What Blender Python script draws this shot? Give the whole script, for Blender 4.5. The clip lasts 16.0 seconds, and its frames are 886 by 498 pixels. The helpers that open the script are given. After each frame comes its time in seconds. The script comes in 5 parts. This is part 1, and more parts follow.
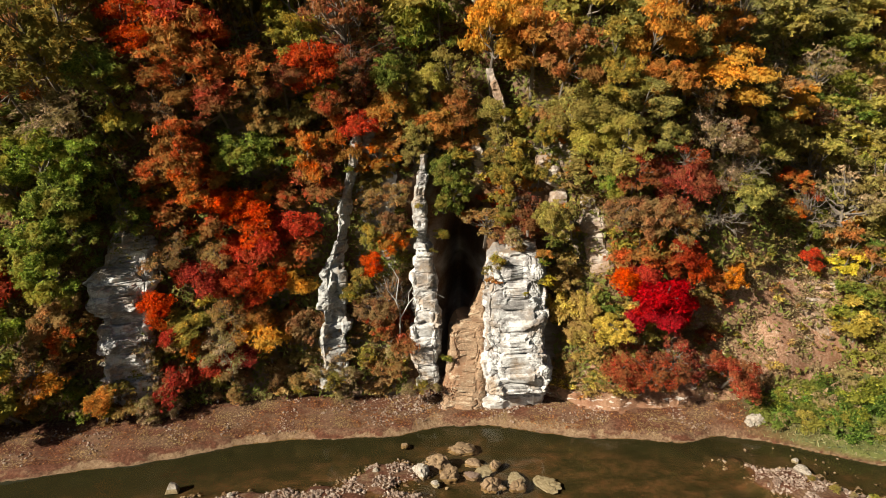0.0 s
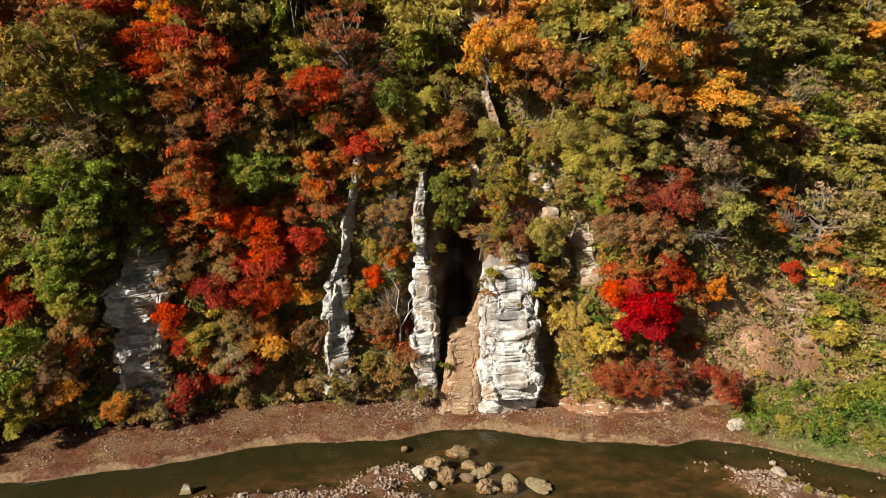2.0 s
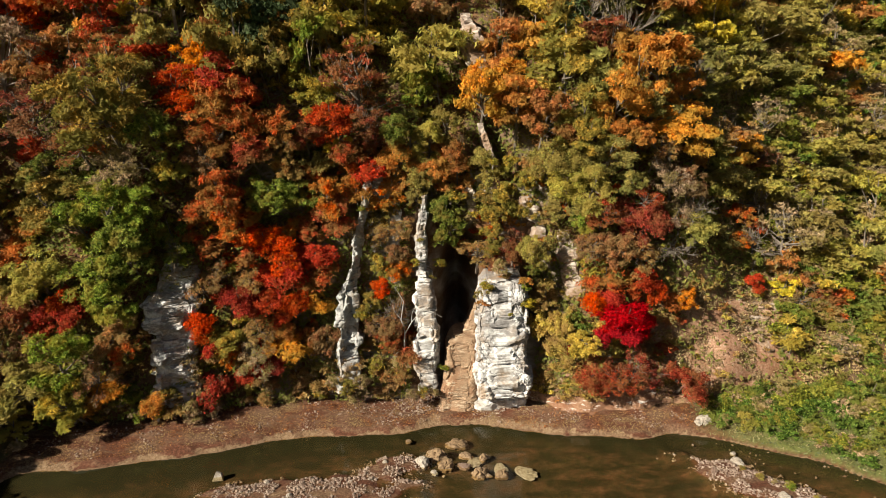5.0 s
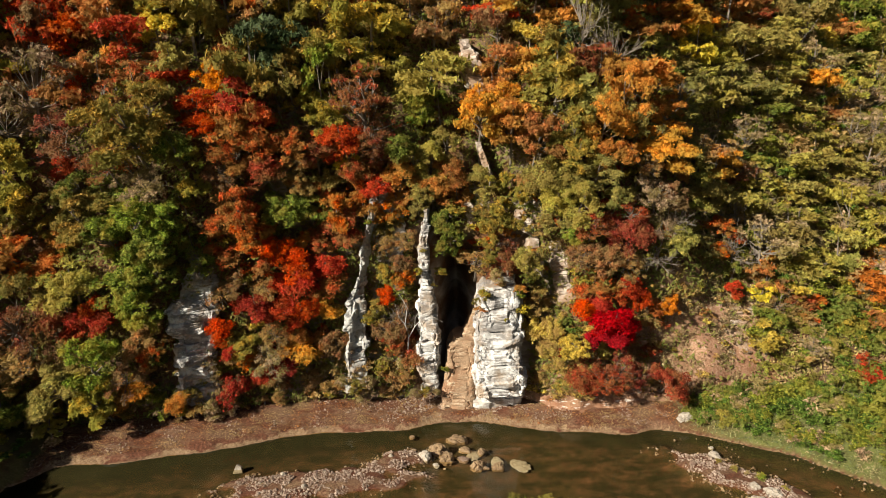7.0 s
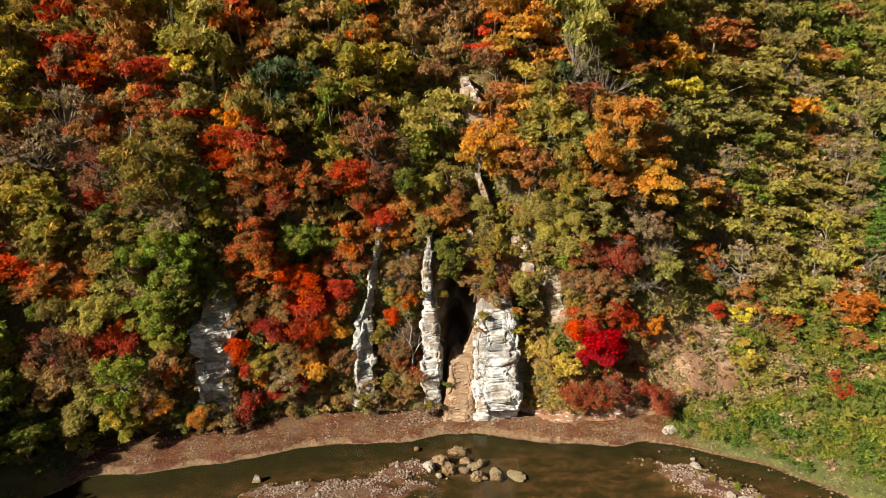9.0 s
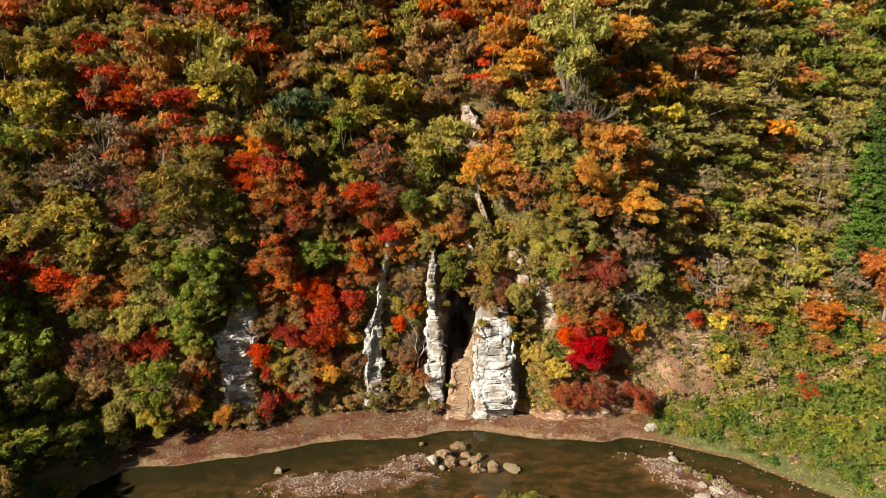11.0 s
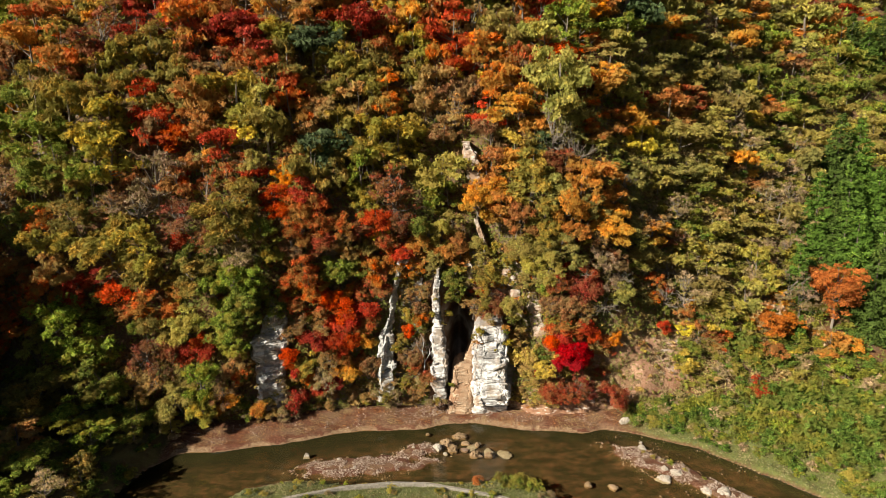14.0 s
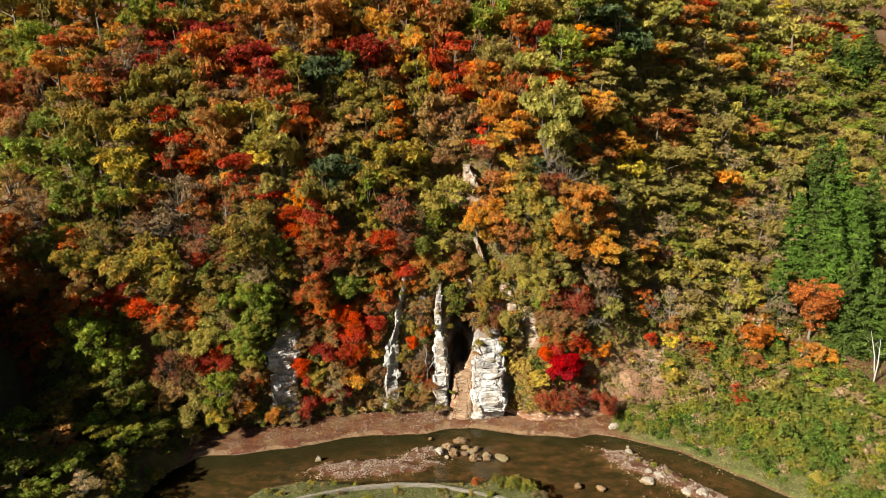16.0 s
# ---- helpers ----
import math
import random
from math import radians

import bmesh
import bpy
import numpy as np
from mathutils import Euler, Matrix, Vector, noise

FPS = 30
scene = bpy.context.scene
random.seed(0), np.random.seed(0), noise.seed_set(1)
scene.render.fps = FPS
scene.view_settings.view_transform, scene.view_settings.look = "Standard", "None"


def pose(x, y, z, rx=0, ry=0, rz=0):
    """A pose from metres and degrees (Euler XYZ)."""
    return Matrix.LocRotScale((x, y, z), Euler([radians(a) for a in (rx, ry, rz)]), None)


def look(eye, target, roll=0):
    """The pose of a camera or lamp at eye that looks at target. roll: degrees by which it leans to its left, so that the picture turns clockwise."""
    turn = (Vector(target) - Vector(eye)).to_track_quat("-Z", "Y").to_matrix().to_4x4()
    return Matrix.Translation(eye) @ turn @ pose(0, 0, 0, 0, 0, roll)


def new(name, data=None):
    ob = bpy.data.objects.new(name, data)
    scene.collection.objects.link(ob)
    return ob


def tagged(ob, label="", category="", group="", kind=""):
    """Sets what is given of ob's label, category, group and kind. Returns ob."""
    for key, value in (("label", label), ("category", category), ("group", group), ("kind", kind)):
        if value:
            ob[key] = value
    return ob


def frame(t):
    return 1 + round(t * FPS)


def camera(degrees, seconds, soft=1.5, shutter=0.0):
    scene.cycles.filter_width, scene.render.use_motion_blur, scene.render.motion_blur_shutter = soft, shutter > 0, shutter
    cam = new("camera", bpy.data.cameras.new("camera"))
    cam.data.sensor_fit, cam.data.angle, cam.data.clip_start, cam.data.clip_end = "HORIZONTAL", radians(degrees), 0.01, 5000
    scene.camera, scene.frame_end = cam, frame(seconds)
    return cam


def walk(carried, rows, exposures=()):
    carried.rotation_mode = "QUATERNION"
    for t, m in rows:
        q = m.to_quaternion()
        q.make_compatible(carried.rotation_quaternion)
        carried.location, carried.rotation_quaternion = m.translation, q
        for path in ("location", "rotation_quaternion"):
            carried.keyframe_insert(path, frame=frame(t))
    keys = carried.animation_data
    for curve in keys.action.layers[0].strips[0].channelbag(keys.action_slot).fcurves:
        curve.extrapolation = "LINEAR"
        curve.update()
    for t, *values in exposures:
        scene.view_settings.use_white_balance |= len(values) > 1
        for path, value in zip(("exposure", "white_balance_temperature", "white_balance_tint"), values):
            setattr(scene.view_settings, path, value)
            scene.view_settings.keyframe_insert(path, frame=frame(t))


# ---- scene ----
cam = camera(73.1, 16.0, soft=0.7)
# seconds, place, then yaw, pitch and roll in degrees
ROWS = [
    (0.0, 0.00, 0.00, 27.07, 0.00, -11.95, 0.59),
    (0.5, 0.05, -0.50, 27.54, -0.00, -11.95, 0.59),
    (1.0, 0.11, -1.12, 28.01, -0.01, -11.95, 0.58),
    (1.5, 0.16, -1.82, 28.46, -0.01, -11.95, 0.58),
    (2.0, 0.19, -2.62, 28.89, -0.02, -11.95, 0.58),
    (2.5, 0.22, -3.52, 29.33, -0.03, -11.95, 0.57),
    (3.0, 0.24, -4.46, 29.86, -0.03, -11.96, 0.55),
    (3.5, 0.28, -5.47, 30.58, -0.03, -11.97, 0.55),
    (4.0, 0.27, -6.59, 31.30, -0.03, -11.99, 0.56),
    (6.5, 0.26, -12.69, 33.30, 0.01, -12.15, 0.66),
    (7.0, 0.25, -13.71, 34.33, 0.01, -12.17, 0.68),
    (7.5, 0.23, -14.72, 35.43, 0.01, -12.18, 0.68),
    (8.0, 0.17, -15.81, 36.50, 0.01, -12.20, 0.68),
    (8.5, 0.11, -16.91, 37.58, 0.02, -12.20, 0.67),
    (9.0, 0.06, -18.17, 38.39, 0.02, -12.20, 0.67),
    (9.5, 0.00, -19.70, 39.32, 0.03, -12.20, 0.66),
    (12.0, -0.36, -29.09, 43.26, 0.11, -12.20, 0.57),
    (12.5, -0.44, -31.21, 44.04, 0.12, -12.21, 0.55),
    (13.0, -0.50, -33.27, 44.88, 0.12, -12.20, 0.52),
    (13.5, -0.58, -35.35, 46.10, 0.12, -12.19, 0.50),
    (14.0, -0.63, -37.30, 47.31, 0.13, -12.18, 0.49),
    (14.5, -0.68, -39.07, 48.45, 0.14, -12.16, 0.48),
    (15.0, -0.73, -40.68, 49.52, 0.15, -12.15, 0.46),
    (15.5, -0.80, -42.20, 50.57, 0.15, -12.14, 0.42),
    (16.0, -0.88, -43.60, 51.53, 0.15, -12.13, 0.40),
]
walk(cam, [(t, pose(x, y, z, 90 + pitch, roll, yaw)) for t, x, y, z, yaw, pitch, roll in ROWS],
     [(0.0, 0.76), (4.0, 0.79), (9.0, 0.87), (16.0, 0.98)])

# ---- light ----
SUN = Vector((-0.71, -0.53, 0.52)).normalized()
world = bpy.data.worlds.new("sky")
scene.world = world
world.use_nodes = True
wn = world.node_tree
sky = wn.nodes.new("ShaderNodeTexSky")
sky.sky_type = "NISHITA"
sky.sun_disc = False
sky.sun_elevation = math.asin(SUN.z)
sky.sun_rotation = math.atan2(SUN.x, SUN.y)
back = wn.nodes["Background"]
back.inputs[1].default_value = 0.019
wn.links.new(sky.outputs[0], back.inputs[0])
sun = new("sun", bpy.data.lights.new("sun", "SUN"))
sun.data.energy, sun.data.angle, sun.data.color = 5.6, radians(0.53), (1.0, 0.91, 0.74)
sun.matrix_world = look(SUN * 300, (0, 0, 0))


# ---- materials ----
def shader(name):
    m = bpy.data.materials.new(name)
    m.use_nodes = True
    t = m.node_tree
    return m, t, t.nodes["Principled BSDF"], t.nodes["Material Output"]


def node(t, kind, **values):
    n = t.nodes.new(kind)
    for key, value in values.items():
        n.inputs[key.replace("_", " ")].default_value = value
    return n


def ramp(t, source, *stops):
    n = t.nodes.new("ShaderNodeValToRGB")
    e = n.color_ramp.elements
    while len(e) < len(stops):
        e.new(0.5)
    for el, (p, c) in zip(e, stops):
        el.position, el.color = p, (*c, 1)
    t.links.new(source, n.inputs[0])
    return n.outputs[0]


def mixed(t, factor, a, b, how="MIX"):
    n = t.nodes.new("ShaderNodeMix")
    n.data_type, n.blend_type = "RGBA", how
    for source, k in ((factor, 0), (a, 6), (b, 7)):
        if isinstance(source, (int, float)):
            n.inputs[k].default_value = source
        elif isinstance(source, tuple):
            n.inputs[k].default_value = (*source, 1)
        else:
            t.links.new(source, n.inputs[k])
    return n.outputs[2]


def grain(t, scale, detail=4.0, rough=0.6, where="Object", stretch=None):
    c = t.nodes.new("ShaderNodeTexCoord")
    out = c.outputs[where]
    if stretch:
        m = t.nodes.new("ShaderNodeMapping")
        m.inputs["Scale"].default_value = stretch
        t.links.new(out, m.inputs[0])
        out = m.outputs[0]
    n = node(t, "ShaderNodeTexNoise", Scale=scale, Detail=detail, Roughness=rough)
    t.links.new(out, n.inputs["Vector"])
    return n.outputs["Fac"]


def relief(t, bsdf, height, strength, distance):
    b = node(t, "ShaderNodeBump", Strength=strength, Distance=distance)
    t.links.new(height, b.inputs["Height"])
    t.links.new(b.outputs[0], bsdf.inputs["Normal"])


def leaf_material(name, dark, mid, light, other, share=0.45, glow=0.4, cell=26.0, hue=(0.498, 0.518)):
    """Foliage: each blade is a spray of small leaves with gaps between, every leaf a tone of its own,
    a second colour in patches through the crown, each tree a tint of its own. cell: leaves to the unit."""
    m, t, b, out = shader(name)
    info = t.nodes.new("ShaderNodeObjectInfo")
    co = t.nodes.new("ShaderNodeTexCoord")
    leaf = node(t, "ShaderNodeTexVoronoi", Scale=cell)
    t.links.new(co.outputs["Object"], leaf.inputs["Vector"])
    tone = t.nodes.new("ShaderNodeSeparateColor")
    t.links.new(leaf.outputs["Color"], tone.inputs[0])
    c = ramp(t, tone.outputs[0], (0.05, dark), (0.5, mid), (0.95, light))
    tuft = node(t, "ShaderNodeTexVoronoi", Scale=cell * 0.3)
    t.links.new(co.outputs["Object"], tuft.inputs["Vector"])
    part_tone = t.nodes.new("ShaderNodeSeparateColor")
    t.links.new(tuft.outputs["Color"], part_tone.inputs[0])
    c = mixed(t, 1.0, c, ramp(t, part_tone.outputs[1], (0.0, (0.5, 0.5, 0.5)), (0.5, (0.95, 0.95, 0.95)), (1.0, (1.45, 1.45, 1.45))), "MULTIPLY")
    patch = grain(t, 1.3 * cell / 26, 2.0)
    f = ramp(t, patch, (share, (0, 0, 0)), (share + 0.16, (1, 1, 1)))
    c = mixed(t, f, other, c)
    h = t.nodes.new("ShaderNodeHueSaturation")
    for key, low, high in (("Hue", *hue), ("Value", 0.75, 1.25), ("Saturation", 0.97, 1.06)):
        r = t.nodes.new("ShaderNodeMapRange")
        r.inputs["To Min"].default_value, r.inputs["To Max"].default_value = low, high
        t.links.new(info.outputs["Random"], r.inputs["Value"])
        t.links.new(r.outputs[0], h.inputs[key])
    t.links.new(c, h.inputs["Color"])
    t.links.new(h.outputs[0], b.inputs["Base Color"])
    b.inputs["Roughness"].default_value = 0.62
    b.inputs["Specular IOR Level"].default_value = 0.08
    tr = t.nodes.new("ShaderNodeBsdfTranslucent")
    t.links.new(h.outputs[0], tr.inputs["Color"])
    mx = t.nodes.new("ShaderNodeMixShader")
    mx.inputs[0].default_value = glow
    t.links.new(b.outputs[0], mx.inputs[1])
    t.links.new(tr.outputs[0], mx.inputs[2])
    gap = t.nodes.new("ShaderNodeMath")
    gap.operation = "GREATER_THAN"
    gap.inputs[1].default_value = 0.60
    t.links.new(leaf.outputs["Distance"], gap.inputs[0])
    hole = t.nodes.new("ShaderNodeMixShader")
    t.links.new(gap.outputs[0], hole.inputs[0])
    t.links.new(mx.outputs[0], hole.inputs[1])
    t.links.new(t.nodes.new("ShaderNodeBsdfTransparent").outputs[0], hole.inputs[2])
    t.links.new(hole.outputs[0], out.inputs["Surface"])
    return m


FOLIAGE = {  # darkest, middle and lightest leaves, leaves of the second colour, and its share
    "crimson": ((0.205, 0.015, 0.013), (0.396, 0.032, 0.020), (0.565, 0.079, 0.027), (0.360, 0.079, 0.027), 0.36),
    "scarlet": ((0.21, 0.003, 0.007), (0.40, 0.006, 0.012), (0.55, 0.016, 0.018), (0.44, 0.016, 0.014), 0.30),
    "straw": ((0.28, 0.18, 0.085), (0.44, 0.295, 0.14), (0.58, 0.42, 0.22), (0.38, 0.21, 0.09), 0.42),
    "ochre": ((0.32, 0.225, 0.055), (0.50, 0.36, 0.09), (0.66, 0.51, 0.15), (0.40, 0.25, 0.09), 0.44),
    "brick": ((0.18, 0.018, 0.016), (0.30, 0.036, 0.026), (0.40, 0.085, 0.05), (0.26, 0.10, 0.045), 0.40),
    "vermilion": ((0.38, 0.022, 0.010), (0.60, 0.046, 0.014), (0.74, 0.100, 0.022), (0.46, 0.09, 0.022), 0.34),
    "orange": ((0.299, 0.045, 0.018), (0.533, 0.086, 0.026), (0.693, 0.145, 0.041), (0.31, 0.150, 0.045), 0.44),
    "maroon": ((0.16, 0.026, 0.022), (0.32, 0.060, 0.038), (0.44, 0.115, 0.055), (0.26, 0.120, 0.048), 0.46),
    "amber": ((0.352, 0.112, 0.030), (0.560, 0.188, 0.046), (0.70, 0.285, 0.077), (0.40, 0.205, 0.055), 0.42),
    "flame": ((0.40, 0.100, 0.016), (0.60, 0.170, 0.028), (0.73, 0.26, 0.05), (0.51, 0.17, 0.035), 0.36),
    "yellow": ((0.458, 0.277, 0.037), (0.687, 0.463, 0.072), (0.776, 0.624, 0.125), (0.435, 0.335, 0.054), 0.38),
    "olive": ((0.175, 0.125, 0.030), (0.385, 0.262, 0.048), (0.65, 0.41, 0.080), (0.23, 0.205, 0.045), 0.44),
    "moss": ((0.18, 0.165, 0.050), (0.36, 0.310, 0.085), (0.58, 0.47, 0.125), (0.26, 0.255, 0.07), 0.42),
    "gold": ((0.165, 0.170, 0.045), (0.33, 0.305, 0.076), (0.53, 0.45, 0.110), (0.34, 0.265, 0.07), 0.42),
    "green": ((0.075, 0.115, 0.020), (0.160, 0.215, 0.034), (0.31, 0.345, 0.060), (0.29, 0.235, 0.048), 0.36),
    "rust": ((0.21, 0.085, 0.043), (0.39, 0.155, 0.066), (0.56, 0.255, 0.113), (0.31, 0.195, 0.083), 0.45),
    "tan": ((0.228, 0.146, 0.096), (0.385, 0.249, 0.164), (0.541, 0.371, 0.261), (0.265, 0.201, 0.086), 0.42),
}
LEAF = {k: leaf_material(k + "_leaves", *v) for k, v in FOLIAGE.items() if k not in ("green", "gold", "olive", "moss", "scarlet", "crimson", "vermilion", "orange", "brick", "maroon")}
SCRUB_LEAF = {k: leaf_material(k + "_scrub_leaves", *v, cell=8.0) for k, v in FOLIAGE.items()}
SCRUB_LEAF["gold"] = leaf_material("yellow_green_scrub_leaves", (0.10, 0.115, 0.02), (0.20, 0.21, 0.035), (0.34, 0.30, 0.055), (0.22, 0.19, 0.045), 0.4, cell=8.0)
SCRUB_LEAF["green"] = leaf_material("green_scrub_leaves", (0.045, 0.080, 0.016), (0.105, 0.160, 0.030), (0.21, 0.26, 0.055), (0.17, 0.175, 0.04), 0.4, cell=8.0)
for k in ("green", "gold", "olive", "moss"):
    LEAF[k] = leaf_material(k + "_turning_leaves", *FOLIAGE[k], hue=(0.488, 0.508))
for k in ("crimson", "vermilion", "orange", "brick", "maroon"):
    LEAF[k] = leaf_material(k + "_maple_leaves", *FOLIAGE[k], hue=(0.496, 0.512))
LEAF["scarlet"] = leaf_material("scarlet_maple_leaves", *FOLIAGE["scarlet"], hue=(0.497, 0.502))
LEAF["pine"] = leaf_material("pine_needles", (0.030, 0.050, 0.022), (0.075, 0.105, 0.042), (0.14, 0.17, 0.065), (0.06, 0.085, 0.035), 0.45, 0.15, 40.0)
LEAF["cedar"] = leaf_material("cedar_needles", (0.036, 0.066, 0.014), (0.090, 0.140, 0.026), (0.185, 0.235, 0.045), (0.075, 0.115, 0.022), 0.45, 0.2, 80.0)


def bark_material():
    m, t, b, _ = shader("grey_brown_bark")
    n = grain(t, 6.0, 6.0, 0.7, stretch=(1, 1, 0.25))
    t.links.new(ramp(t, n, (0.3, (0.06, 0.045, 0.035)), (0.7, (0.26, 0.22, 0.18))), b.inputs["Base Color"])
    b.inputs["Roughness"].default_value = 0.9
    relief(t, b, n, 0.6, 0.05)
    return m


def rock_material(name, pale, grey, warm, warm_share, weather=0.0):
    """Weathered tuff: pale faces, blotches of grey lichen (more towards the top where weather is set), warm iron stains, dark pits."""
    m, t, b, _ = shader(name)
    blotch = grain(t, 0.75, 9.0, 0.72, stretch=(0.75, 0.75, 1.35))
    stains = grain(t, 0.45, 6.0, 0.65)
    fine = grain(t, 6.0, 8.0, 0.72)
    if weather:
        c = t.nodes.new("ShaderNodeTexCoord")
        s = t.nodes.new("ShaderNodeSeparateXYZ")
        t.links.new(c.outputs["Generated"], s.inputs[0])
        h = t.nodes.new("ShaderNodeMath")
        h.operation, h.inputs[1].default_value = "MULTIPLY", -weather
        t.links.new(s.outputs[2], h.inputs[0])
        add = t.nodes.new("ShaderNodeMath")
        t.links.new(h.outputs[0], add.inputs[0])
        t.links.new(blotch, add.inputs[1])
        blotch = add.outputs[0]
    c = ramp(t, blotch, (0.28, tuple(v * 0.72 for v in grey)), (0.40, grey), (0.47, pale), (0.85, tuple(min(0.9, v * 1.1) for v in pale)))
    f = ramp(t, stains, (warm_share, (1, 1, 1)), (warm_share + 0.16, (0, 0, 0)))
    c = mixed(t, f, c, warm)
    f = ramp(t, fine, (0.32, (0.5, 0.48, 0.46)), (0.5, (0.95, 0.95, 0.95)), (0.66, (1.06, 1.06, 1.06)))
    c = mixed(t, 0.85, c, f, "MULTIPLY")
    t.links.new(c, b.inputs["Base Color"])
    b.inputs["Roughness"].default_value = 0.92
    b.inputs["Specular IOR Level"].default_value = 0.2
    relief(t, b, fine, 0.6, 0.08)
    return m


def strata_material(name, earth, bed, rust, share):
    """Earth-coloured beds with broken horizontal dashes of pale rock and specks of fallen leaves."""
    m, t, b, _ = shader(name)
    dash = grain(t, 1.0, 7.0, 0.7, stretch=(0.9, 0.9, 3.4))
    broad, fine = grain(t, 0.5, 4.0, 0.6), grain(t, 7.0, 8.0, 0.75)
    c = ramp(t, fine, (0.32, tuple(v * 0.5 for v in earth)), (0.5, earth), (0.68, tuple(min(0.8, v * 1.45) for v in earth)))
    c = mixed(t, ramp(t, broad, (0.45, (0, 0, 0)), (0.62, (0.8, 0.8, 0.8))), c, rust)
    show = t.nodes.new("ShaderNodeMath")
    show.operation = "MULTIPLY_ADD"
    show.inputs[1].default_value = 0.3
    t.links.new(fine, show.inputs[0])
    t.links.new(dash, show.inputs[2])
    c = mixed(t, ramp(t, show.outputs[0], (share, (0, 0, 0)), (share + 0.05, (1, 1, 1))), c, bed)
    leaf = node(t, "ShaderNodeTexVoronoi", Scale=9.0)
    co = t.nodes.new("ShaderNodeTexCoord")
    t.links.new(co.outputs["Object"], leaf.inputs["Vector"])
    c = mixed(t, ramp(t, leaf.outputs["Distance"], (0.16, (0.8, 0.8, 0.8)), (0.24, (0, 0, 0))), c, (0.24, 0.085, 0.045))
    t.links.new(c, b.inputs["Base Color"])
    b.inputs["Roughness"].default_value = 0.95
    b.inputs["Specular IOR Level"].default_value = 0.15
    relief(t, b, mixed(t, 0.5, fine, dash), 0.9, 0.15)
    return m


BARK = bark_material()
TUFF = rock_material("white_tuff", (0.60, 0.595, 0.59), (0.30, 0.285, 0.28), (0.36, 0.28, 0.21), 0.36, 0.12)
# Grey tuff; on the fin and rock wall the grey also paints their shade
TUFF_GREY_AND_SHADE = rock_material("grey_and_shaded_tuff", (0.42, 0.42, 0.41), (0.20, 0.20, 0.20), (0.33, 0.25, 0.18), 0.36)
OUTCROP = rock_material("pinkish_outcrop", (0.46, 0.40, 0.35), (0.26, 0.21, 0.18), (0.28, 0.19, 0.13), 0.45)
LEDGE = strata_material("white_bedded_ledge", (0.27, 0.155, 0.095), (0.60, 0.55, 0.50), (0.21, 0.095, 0.055), 0.72)
SANDSTONE = strata_material("tan_sandstone", (0.29, 0.20, 0.13), (0.42, 0.33, 0.235), (0.24, 0.13, 0.075), 0.71)


def hill_material():
    """Leaf-strewn soil, bare earth where the slope has slipped and pale bedded rock on the cliff, by the hillside's cover."""
    m, t, b, _ = shader("hillside_soil")
    broad, fine = grain(t, 0.28, 5.0, 0.6), grain(t, 4.0, 8.0, 0.75)
    beds = grain(t, 0.8, 7.0, 0.7, stretch=(0.4, 0.4, 2.0))
    soil = ramp(t, fine, (0.3, (0.06, 0.04, 0.025)), (0.5, (0.12, 0.075, 0.045)), (0.72, (0.22, 0.15, 0.10)))
    litter = ramp(t, fine, (0.3, (0.07, 0.03, 0.015)), (0.55, (0.15, 0.075, 0.035)), (0.78, (0.26, 0.15, 0.07)))
    soil = mixed(t, ramp(t, broad, (0.42, (0, 0, 0)), (0.58, (1, 1, 1))), soil, litter)
    bare = ramp(t, fine, (0.30, (0.12, 0.065, 0.038)), (0.44, (0.29, 0.160, 0.10)), (0.56, (0.42, 0.265, 0.175)), (0.66, (0.60, 0.48, 0.38)))
    bare = mixed(t, ramp(t, broad, (0.4, (0, 0, 0)), (0.6, (0.6, 0.6, 0.6))), bare, (0.17, 0.075, 0.042))
    rock = ramp(t, beds, (0.3, (0.16, 0.13, 0.10)), (0.55, (0.36, 0.31, 0.26)), (0.8, (0.55, 0.50, 0.44)))
    a = t.nodes.new("ShaderNodeAttribute")
    a.attribute_name = "cover"
    s = t.nodes.new("ShaderNodeSeparateColor")
    t.links.new(a.outputs["Color"], s.inputs[0])
    c = mixed(t, s.outputs[0], soil, bare)
    c = mixed(t, s.outputs[1], c, rock)
    t.links.new(c, b.inputs["Base Color"])
    b.inputs["Roughness"].default_value = 0.95
    b.inputs["Specular IOR Level"].default_value = 0.15
    relief(t, b, mixed(t, 0.5, fine, beds), 0.9, 0.2)
    return m


HILL = hill_material()


